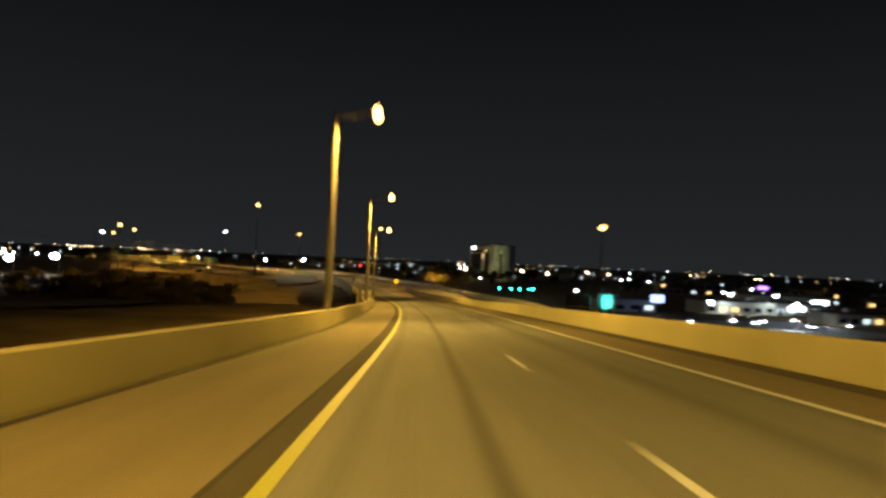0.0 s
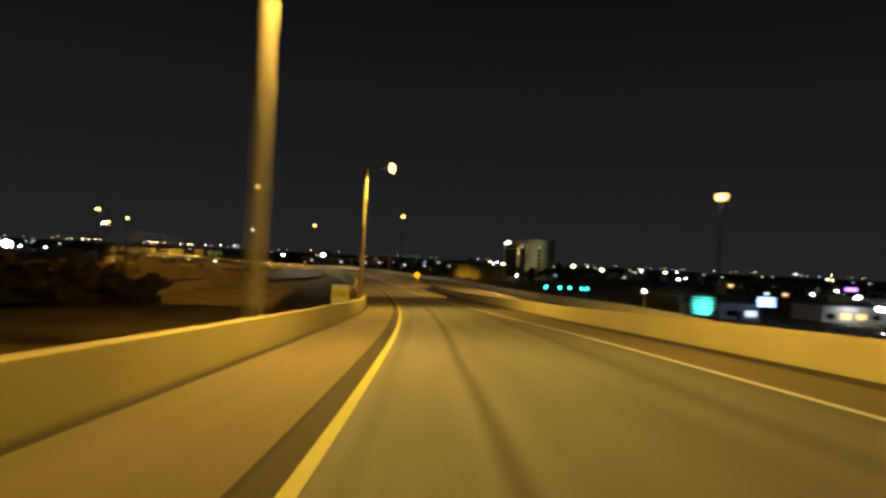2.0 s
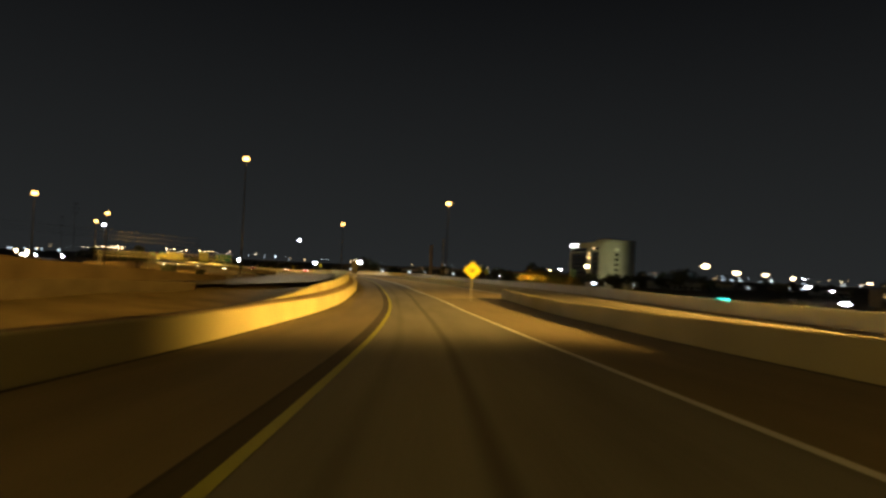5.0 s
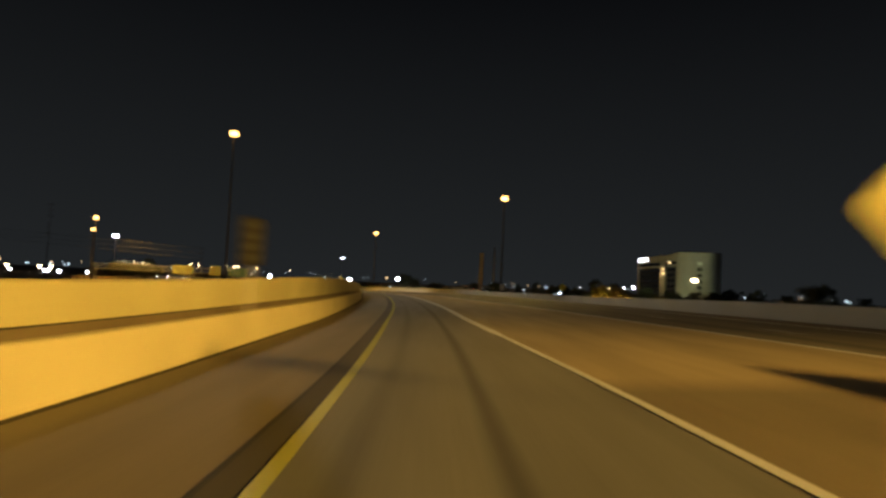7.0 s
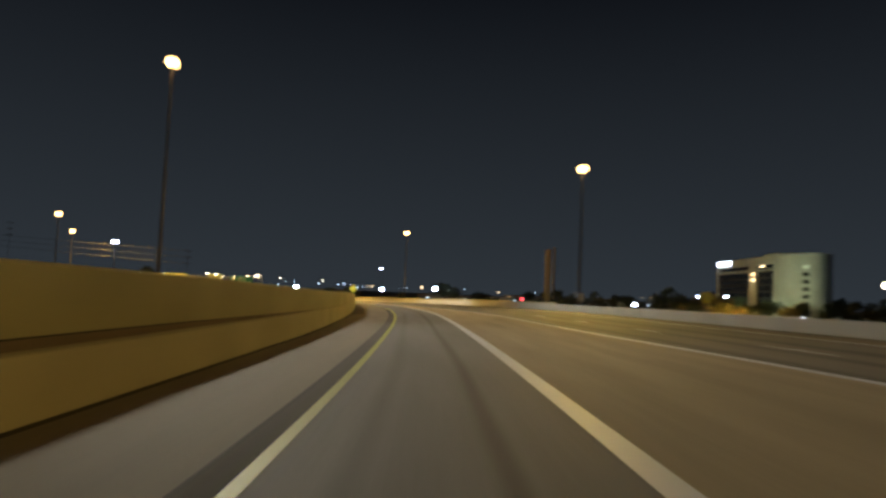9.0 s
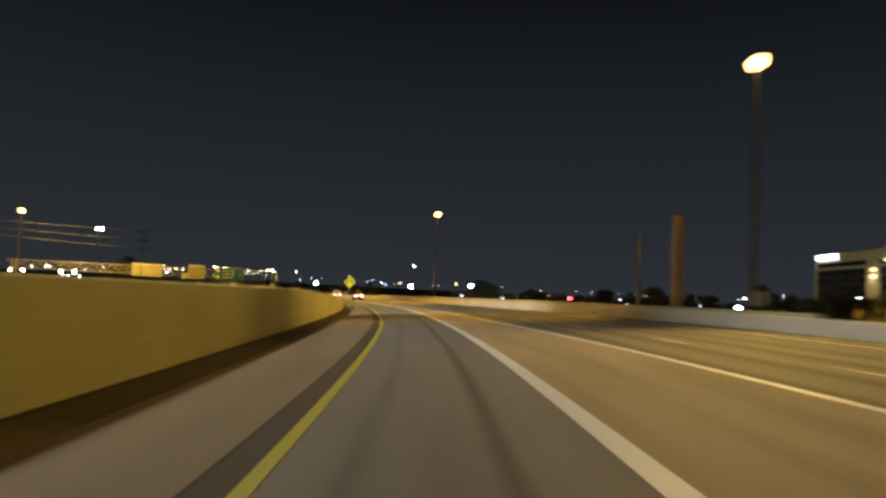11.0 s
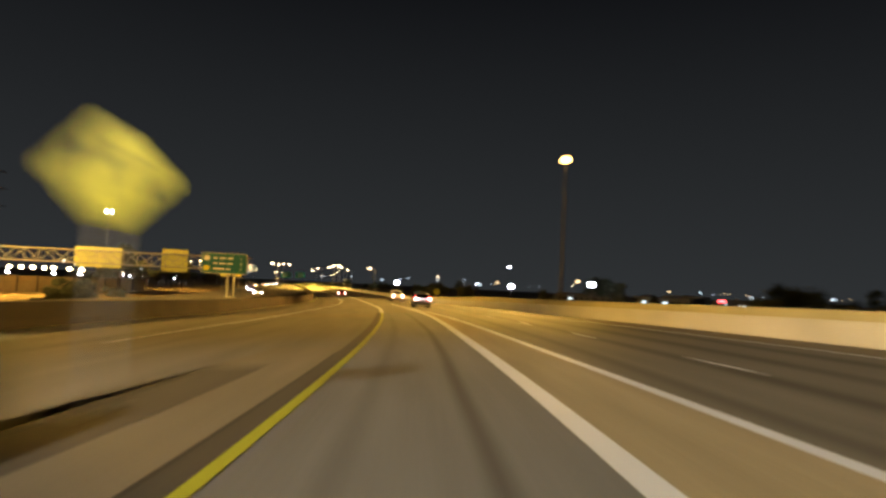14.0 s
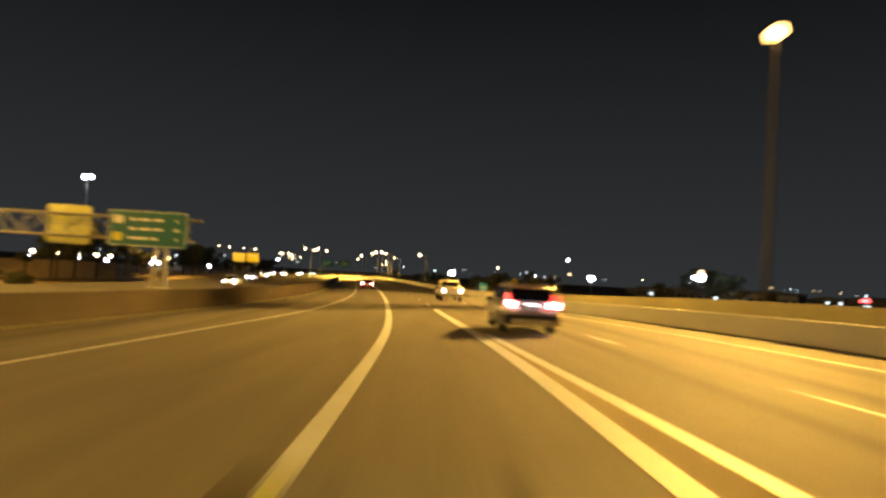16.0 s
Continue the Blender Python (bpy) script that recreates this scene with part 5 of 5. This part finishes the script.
# the lit canopies and signs beside the street below
def slat_house(x, y, w, h, turn, label, front):
    """A flat-roofed kiosk whose upper front is a row of pale louvre slats before a dark recess."""
    z0 = ground_at(x, y)
    ob = thing("louvred_kiosk", Matrix.Translation((x, y, z0)) @ Matrix.Rotation(turn, 4, "Z"), label, "kiosk", "kiosks by the street")
    part("wall", box(w, 5.0, h - 0.3, (0, 2.7, -0.2)), M_DKFACADE, ob)
    part("roof", box(w + 0.6, 6.0, 0.35, (0, 2.5, h - 0.49), 0, 0.05), M_ROOF, ob)
    for sx in (-1, 1):
        part("column", box(0.3, 0.3, h - 0.3, (sx * (w / 2 - 0.15), -0.1, -0.2), 0, 0.03), M_STUCCO, ob)
    for k in range(6):
        part("slat", box(w - 0.7, 0.10, 0.30, (0, 0.04, h * 0.40 + k * h * 0.095), 0, 0.01), front, ob, "pale louvre slat")
    part("sill", box(w - 0.4, 0.5, 0.25, (0, 0.0, h * 0.34), 0, 0.03), M_STUCCO, ob)
    return ob


kiosk = slat_house(49.9, 205.2, 5.0, 7.0, -0.25, "louvred kiosk front washed in teal light", M_SIGNW)
part("floodlight", box(0.6, 0.25, 0.2, (0.8, -3.2, 2.0), 0, 0.03), M_DARK, kiosk)
slat_house(42.0, 208.5, 8.0, 6.6, -0.25, "dim louvred kiosk beside the teal-lit one", M_TOWN)
lamp_light("kiosk_lamp", (0, 0, 0), 320, (0.10, 1.0, 0.80), 0.5, spread=80)
bpy.data.objects["kiosk_lamp"].matrix_basis = look((50.6, 202.6, ground_at(49.6, 205.2) + 2.3), (49.9, 205.2, ground_at(49.6, 205.2) + 4.6))


def pylon(x, y, zc, w, h, mat, label):
    z0 = ground_at(x, y)
    ob = thing("pylon_sign", Matrix.Translation((x, y, z0)) @ Matrix.Rotation(0.15, 4, "Z"), label, "shop sign")
    part("post", box(0.4, 0.3, max(zc - z0 - h / 2, 0.5) + 0.2, (0, 0, -0.2), 0, 0.02), M_DARK, ob)
    part("panel", box(w, 0.4, h, (0, 0, zc - z0 - h / 2), 0, 0.04), mat, ob, "glowing sign panel")
    return ob


pylon(71.1, 222.5, -9.7, 4.4, 2.4, G_BLUE, "glowing blue-white shop sign on a post")
pylon(195.7, 412.1, -8.6, 6.5, 1.8, G_PURPLE, "glowing violet shop sign on a post")
pylon(-85.0, 700.0, -10.2, 2.4, 1.0, G_RED, "glowing red shop sign on a post")
pylon(150.0, 268.0, -10.5, 7.0, 1.8, G_SIGN, "glowing white shop sign on a post")
pylon(120.0, 228.0, -11.3, 6.0, 1.6, G_SIGN, "glowing white shop sign on a post")


def signal(x, y, z, lens, label):
    z0 = ground_at(x, y)
    ob = thing("traffic_signal", Matrix.Translation((x, y, z0)), label, "traffic light", "traffic signals")
    part("pole", tube((0, 0, -0.2), (0, 0, max(z - z0, 2.5) + 0.4), 0.09, None, 8), M_DARK, ob)
    head = part("signal_head", box(0.42, 0.3, 1.2, (0, -0.2, max(z - z0, 2.5) - 0.7), 0, 0.03), M_DARK, ob)
    bm = bmesh.new()
    bmesh.ops.create_uvsphere(bm, u_segments=16, v_segments=8, radius=0.42, matrix=Matrix.Translation((0, -0.4, max(z - z0, 2.5) - 0.35)))
    part("lens", bm, lens, head, "glowing signal lens")
    return ob


for x, y in ((26.0, 303.0), (31.2, 303.1), (35.0, 304.0), (39.5, 305.0), (41.5, 306.0), (176.0, 478.0), (179.5, 478.5), (183.0, 479.0), (186.0, 479.5)):
    signal(x, y, -11.3, G_GREEN, "lit green traffic signal on the street below")
first = sedan(Matrix.Translation((86, 200, ground_at(86, 200) + 0.1)) @ Matrix.Rotation(math.pi * 0.93, 4, "Z"), "parked pale sedan with headlights on by the shops", M_WHITECAR)
tagged(first, group="cars in the town")
for x, y in ((92, 198), (98, 206), (112, 214), (104, 190), (70, 190), (120, 200)):
    copy_thing(first, Matrix.Translation((x, y, ground_at(x, y) + 0.1)) @ Matrix.Rotation(math.pi * 0.9, 4, "Z"))

# the lit lot by the shops
lot_z = ground_at(88, 184)
tagged(part("pavement_lot", box(62, 44, 0.25, (88, 184, lot_z - 0.05), 0.3), M_LOT), "pale concrete parking lot lit by white lamps", "parking lot", kind="structure")
for x, y in ((70, 172), (96, 180), (112, 200), (104, 240), (122, 244)):
    town_lamp(x, y, lot_z + 7.0, G_WHITE_FAR, "lit white lamp post in the parking lot", 1.4)
    lamp_light("lot_lamp", (x - 1.5, y - 0.4, lot_z + 6.6), 550, (0.82, 0.92, 1.0), 0.4)
for x, y, w, h in ((114, 252, 44, 4.6), (62, 236, 22, 4.4), (128, 214, 18, 4.0)):
    block(x, y, w, 12, h, 0.25, rb, M_STUCCO, 0.4, label="long pale low shop building with lit windows")

# far lights, out to the horizon
far_kinds = [town_lamp(60, 700, -6, G_WHITE_FAR, "far lit white street lamp among the roofs", 1.5), town_lamp(20, 760, -5, G_SODIUM_FAR, "far lit amber street lamp among the roofs", 1.5),
             town_lamp(110, 740, -7, G_DIM_WHITE, "faint far white lamp among the roofs", 1.5), town_lamp(-40, 820, -6, G_DIM_AMBER, "faint far amber lamp among the roofs", 1.5)]
rf = random.Random(11)
for k in range(160):
    dist = rf.uniform(520, 1500)
    ang = rf.uniform(-0.62, 0.80)
    x, y = -20 + dist * math.sin(ang), 60 + dist * math.cos(ang)
    s, d = station(np.array([x]), np.array([y]))
    if abs(d[0]) < 45:
        continue
    copy_thing(rf.choices(far_kinds, (1, 1, 5, 4))[0], Matrix.Translation((x, y, LOW + rf.uniform(-0.2, 0.1) + (4 if dist > 900 else 0))) @ Matrix.Rotation(rf.uniform(-1, 1), 4, "Z"))
# a lit yard behind the raised road
yard = town_lamp(-502.5, 649.1, -9.8, G_SODIUM_FAR, "lit amber lamp of the yard behind the roads", 3.4)
yard_z = ground_at(-502.5, 649.1)
for k in (1, 2, 3, 3.8, 5.2, 6.4, 10.2, 11.6):
    copy_thing(yard, Matrix.Translation((-502.5 + 3.8 * k, 649.1 + 5.2 * k, yard_z + 0.03 * k)))
small = town_lamp(-486.1, 637.5, -14.0, G_WHITE_FAR, "small lit white lamp in the yard", 2.6)
for x, y in ((-472, 658), (-463.5, 670), (-448, 689), (-446, 692), (-441, 698), (-425, 712)):
    copy_thing(small, Matrix.Translation((x, y, ground_at(-486.1, 637.5) + 0.5)))
# ---------------------------------------------------------------- fence, poles and wires
f0, f1 = Vector((-206.0, 420.0)), Vector((-232.0, 512.0))
fence = thing("noise_wall", Matrix.Translation((f0.x, f0.y, 0)) @ Matrix.Rotation(math.atan2(f1.y - f0.y, f1.x - f0.x), 4, "Z"), "tan concrete panel wall with dark posts behind the roads", "wall")
bay = (f1 - f0).length / 16
for k in range(16):
    p, q = f0.lerp(f1, k / 16), f0.lerp(f1, (k + 1) / 16)
    foot = min(ground_at(p.x, p.y), ground_at(q.x, q.y), -15.0) - 0.4
    for m in range(3):
        part("panel", box(bay - 0.35, 0.16, (-11.5 - foot) / 3 - 0.02, ((k + 0.5) * bay, 0, foot + m * (-11.5 - foot) / 3), 0, 0.02), M_TAN, fence)
    part("post", box(0.42, 0.36, -11.3 - foot, (k * bay, 0, foot), 0, 0.03), M_DKFACADE, fence)
panel = thing("utility_pole", Matrix.Translation((-40.4, 372.5, ground_at(-40.4, 372.5))) @ Matrix.Rotation(heading(369), 4, "Z"), "broad flat steel pylon with a lit face beyond the barrier", "pole")
hp = 1.0 - ground_at(-40.4, 372.5)
part("post", box(1.02, 0.4, hp, (0, 0, -0.1), 0, 0.04), M_PYLON, panel)
for q in (0.25, 0.5, 0.75):
    part("weld_band", box(1.06, 0.44, 0.08, (0, 0, hp * q)), M_PYLON, panel)
part("cap", box(1.12, 0.5, 0.12, (0, 0, hp - 0.1), 0, 0.03), M_GALV, panel)
part("cross_bar", box(1.3, 0.3, 0.12, (-0.1, -0.2, hp - 1.5), 0, 0.02), M_GALV, panel)
thin = thing("utility_pole", Matrix.Translation((-45.0, 449.8, ground_at(-45, 449.8))), "thin tall concrete pole beyond the barrier", "pole")
part("post", tube((0, 0, -0.2), (0, 0, 7.1 - ground_at(-45, 449.8)), 0.36, 0.26, 10), M_PYLON, thin)
for k in range(3):
    part("arm", tube((-1.0, 0, 20 - k * 1.2 - 1.5), (1.0, 0, 20 - k * 1.2 - 1.5), 0.06, None, 6), M_DARK, thin)


def utility(x, y, h):
    z0 = ground_at(x, y)
    ob = thing("utility_pole", Matrix.Translation((x, y, z0)), "weathered utility pole carrying wires", "pole", "utility poles")
    part("post", tube((0, 0, -0.2), (0, 0, h), 0.08, 0.05, 10), M_BARK, ob)
    for k in range(3):
        part("crossarm", box(2.4, 0.12, 0.14, (0, 0, h - 0.4 - 1.9 * k), 0.4), M_BARK, ob)
    return z0 + h


spans = [(-400.0, 460.0, 16.3), (-150.0, 417.0, 1.2)]
for x, y, top in spans:
    utility(x, y, top - ground_at(x, y))
for x, y, top in ((-214.6, 416.6, 8.5), (-181.7, 378.9, 12.0)):
    utility(x, y, top - ground_at(x, y))
wires = thing("power_line", Matrix.Translation((0, 0, 0)), "three slack power wires strung between poles", "wire")
for (x0, y0, z0), (x1, y1, z1) in zip(spans, spans[1:]):
    for k in range(3):
        a, b = Vector((x0, y0, z0 - 0.3 - 1.9 * k)), Vector((x1, y1, z1 - 0.3 - 1.9 * k))
        side = (b - a).cross(Vector((0, 0, 1))).normalized()
        bm = bmesh.new()
        last = None
        for q in range(25):
            t = q / 24
            at = a.lerp(b, t) - Vector((0, 0, 4 * t * (1 - t) * 0.8))
            ring = [bm.verts.new(at + 0.05 * (side * math.cos(w) + Vector((0, 0, math.sin(w))))) for w in (0, 1.26, 2.51, 3.77, 5.03)]
            if last:
                for i in range(5):
                    bm.faces.new((last[i], last[(i + 1) % 5], ring[(i + 1) % 5], ring[i]))
            last = ring
        part("wire", bm, M_CABLE, wires)


# ---------------------------------------------------------------- trees and bushes
def leaf_crown(rnd, n, spread, centre, size, lumps):
    """A crown of many small leaf blades set in uneven lumps."""
    verts, faces = [], []
    seeds = [(Vector((rnd.gauss(0, 0.5) * spread[0], rnd.gauss(0, 0.5) * spread[1], rnd.uniform(-0.7, 0.9) * spread[2])), rnd.uniform(0.25, 0.5)) for _ in range(lumps)]
    for _ in range(n):
        c, r = rnd.choice(seeds)
        v = Vector((rnd.gauss(0, 1), rnd.gauss(0, 1), rnd.gauss(0, 0.8)))
        v = v.normalized() * (rnd.random() ** 0.45) * r
        p = Vector(centre) + c + Vector((v.x * spread[0], v.y * spread[1], v.z * spread[2]))
        q = Euler((rnd.uniform(0, 6.3), rnd.uniform(0, 6.3), rnd.uniform(0, 6.3))).to_matrix()
        k = len(verts)
        e = size * rnd.uniform(0.6, 1.4)
        for u, w in ((-e, 0), (0, -e * 0.45), (e, 0), (0, e * 0.45)):
            verts.append(tuple(p + q @ Vector((u, w, 0.05 * e * (1 if u else -1)))))
        faces.append((k, k + 1, k + 2, k + 3))
    return verts, faces


def tree(rnd, h, spread, mat, name="tree", label="dark broad-crowned roadside tree", n=1500, m=None):
    ob = thing(name, m or Matrix.Identity(4), label, "tree" if name == "tree" else "bush", "trees" if name == "tree" else "bushes")
    trunk = bmesh.new()
    if name == "tree":
        tube((0, 0, -0.4), (0.1, 0.05, h * 0.42), 0.24, 0.15, 9, trunk)
        tube((0.1, 0.05, h * 0.42), (0.0, 0.1, h * 0.8), 0.15, 0.05, 8, trunk)
        for k in range(6):
            a = k * 1.1 + rnd.random()
            tube((0.08, 0.05, h * (0.32 + 0.06 * k)), (spread * 0.6 * math.cos(a), spread * 0.6 * math.sin(a), h * (0.55 + 0.06 * k)), 0.09, 0.03, 6, trunk)
        centre, sp = (0, 0, h * 0.68), (spread, spread, h * 0.34)
    else:
        for k in range(5):
            a = k * 1.3
            tube((0.1 * math.cos(a), 0.1 * math.sin(a), -0.3), (spread * 0.5 * math.cos(a), spread * 0.5 * math.sin(a), h * 0.6), 0.05, 0.02, 6, trunk)
        centre, sp = (0, 0, h * 0.45), (spread, spread, h * 0.5)
    part("trunk" if name == "tree" else "stems", trunk, M_BARK, ob)
    vs, fs = leaf_crown(rnd, n, sp, centre, 0.34 if name == "tree" else 0.26, 16)
    me = bpy.data.meshes.new("crown")
    me.from_pydata(vs, [], fs)
    link_mesh("crown", me, mat, ob)
    return ob


rt = random.Random(3)
kinds = [tree(rt, 8.5, 3.4, M_LEAF, m=Matrix.Translation((-20, 560, LOW))), tree(rt, 7.0, 2.6, M_LEAF2, m=Matrix.Translation((10, 575, LOW))), tree(rt, 10.5, 3.8, M_LEAF, m=Matrix.Translation((70, 520, LOW)))]


def plant(ob, x, y, k=1.0, sink=0.1):
    m = Matrix.Translation((x, y, ground_at(x, y) - sink)) @ Matrix.Rotation(rt.uniform(0, 6.3), 4, "Z") @ Matrix.Scale(k, 4)
    c = copy_thing(ob, m)
    c.scale = (k, k, k)
    return c


for k in range(60):
    x, y = rt.uniform(-150, 260), rt.uniform(300, 760)
    s, d = station(np.array([x]), np.array([y]))
    if d[0] < 48 or s[0] > 900 or not clear_of_sightlines(x, y):
        continue
    plant(rt.choice(kinds), x, y, rt.uniform(0.75, 1.3))
for s in range(380, 900, 11):
    for d in (24, 38):
        if rt.random() < 0.55:
            x, y = road_xy(s + rt.uniform(-4, 4), float(knots(s, FAR_EDGE)) + d + rt.uniform(-6, 8))
            if (s > 540 or d > 30) and clear_of_sightlines(float(x), float(y)):
                plant(rt.choice(kinds), float(x), float(y), rt.uniform(0.5, 0.85))
for x, y, k in ((30, 516, 1.0), (39, 508, 1.15), (21, 527, 0.95), (50, 512, 1.0), (60, 528, 0.9), (12, 556, 1.1), (34, 500, 0.8), (2, 570, 1.0), (72, 540, 0.9), (45, 496, 0.8)):
    plant(rt.choice(kinds), x, y, k)
for s in range(560, 1000, 16):
    x, y = road_xy(s, -62 + rt.uniform(-12, 6))
    plant(rt.choice(kinds), float(x), float(y), rt.uniform(0.8, 1.2))
bush = tree(rt, 4.2, 3.2, M_BUSH, "bush", "dense brown bush on the grassy slope", 2200, Matrix.Translation((-46, 142, ground_at(-46, 142) - 0.1)))
for x, y, k in ((-50, 146, 1.2), (-55, 150, 1.35), (-59, 143, 1.3), (-64, 156, 1.4), (-70, 148, 1.5), (-75, 160, 1.5), (-82, 170, 1.6), (-66, 170, 1.3), (-88, 158, 1.5), (-95, 176, 1.6),
                (-104, 168, 1.6), (-78, 146, 1.3), (-52, 136, 1.0), (-61, 134, 1.1)):
    plant(bush, x, y, k)
hedge = tree(rt, 7.2, 4.4, M_GOLD, "bush", "tall bush with amber light in its leaf colour", 2400, Matrix.Translation((-8.5, 413, ground_at(-8.5, 413) - 0.1)))
for x, y, k in ((-4.0, 416, 1.02), (0.5, 416, 0.98), (-2.0, 425, 1.3), (13.0, 419, 0.95)):
    plant(hedge, x, y, k)
for x, y, k in ((5.0, 424, 0.8), (9.5, 428, 0.85), (21, 440, 0.85)):
    plant(kinds[0], x, y, k)
# added source, out of sight behind the barrier, to turn the bushes amber
floodlight = thing("ground_floodlight", Matrix.Translation((-5.0, 400.0, ground_at(-5, 400))), "added amber light before the bushes, hidden by the barrier", "floodlight")
part("stake", tube((0, 0, -0.2), (0, 0, 0.9), 0.06, None, 8), M_DARK, floodlight)
part("housing", box(0.6, 0.25, 0.45, (0, 0, 0.85), 0, 0.03), M_DARK, floodlight)
part("lens", box(0.5, 0.03, 0.35, (0, 0.142, 0.9), 0, 0.005), G_SODIUM_FAR, floodlight, "glowing amber lens")
lamp_light("bush_lamp", (-5, 400, -13), 2600, SODIUM, 0.3, spread=100)
bpy.data.objects["bush_lamp"].matrix_basis = look((-5.0, 400.4, ground_at(-5, 400) + 1.1), (-2.0, 416.0, -8.0))
low = tree(rt, 1.6, 1.3, M_LEAF, "bush", "small dry shrub on the verge", 900, Matrix.Translation((*[float(v) for v in road_xy(470, -42)], ground_at(*[float(v) for v in road_xy(470, -42)]))))
plant(low, -180.2, 451.3, 2.3)
plant(low, -176.5, 444.5, 1.5)
plant(low, -194.0, 470.5, 1.3)
for s, d in ((478, -40), (340, 27), (352, 26), (372, 26), (384, 25), (400, 25), (408, 23.5), (420, 24), (436, 21), (450, 20)):
    x, y = road_xy(s, d)
    plant(low, float(x), float(y), rt.uniform(0.9, 1.7))


# ---------------------------------------------------------------- a lit mast on the horizon
mz = LOW + 6.0
mast = thing("radio_mast", Matrix.Translation((-922.0, 2855.0, mz)), "tall slender radio mast with one white light, far off", "mast")
top = 76.0 - mz
for k in range(3):
    a = k * 2.094
    part("leg", tube((2.4 * math.cos(a), 2.4 * math.sin(a), -8), (0.3 * math.cos(a), 0.3 * math.sin(a), top), 0.18, 0.1, 6), M_DARK, mast)
for k in range(1, 20):
    h = top * k / 20
    w = 2.4 - 2.1 * k / 20
    ring = bmesh.new()
    for q in range(3):
        a, b = q * 2.094, (q + 1) * 2.094
        tube((w * math.cos(a), w * math.sin(a), h), (w * math.cos(b), w * math.sin(b), h + top / 40), 0.08, None, 5, ring)
    part("brace", ring, M_DARK, mast)
bm = bmesh.new()
bmesh.ops.create_uvsphere(bm, u_segments=12, v_segments=8, radius=2.8, matrix=Matrix.Translation((0, 0, top + 2.0)))
part("lens", bm, G_WHITE_FAR, mast, "glowing white beacon", True)
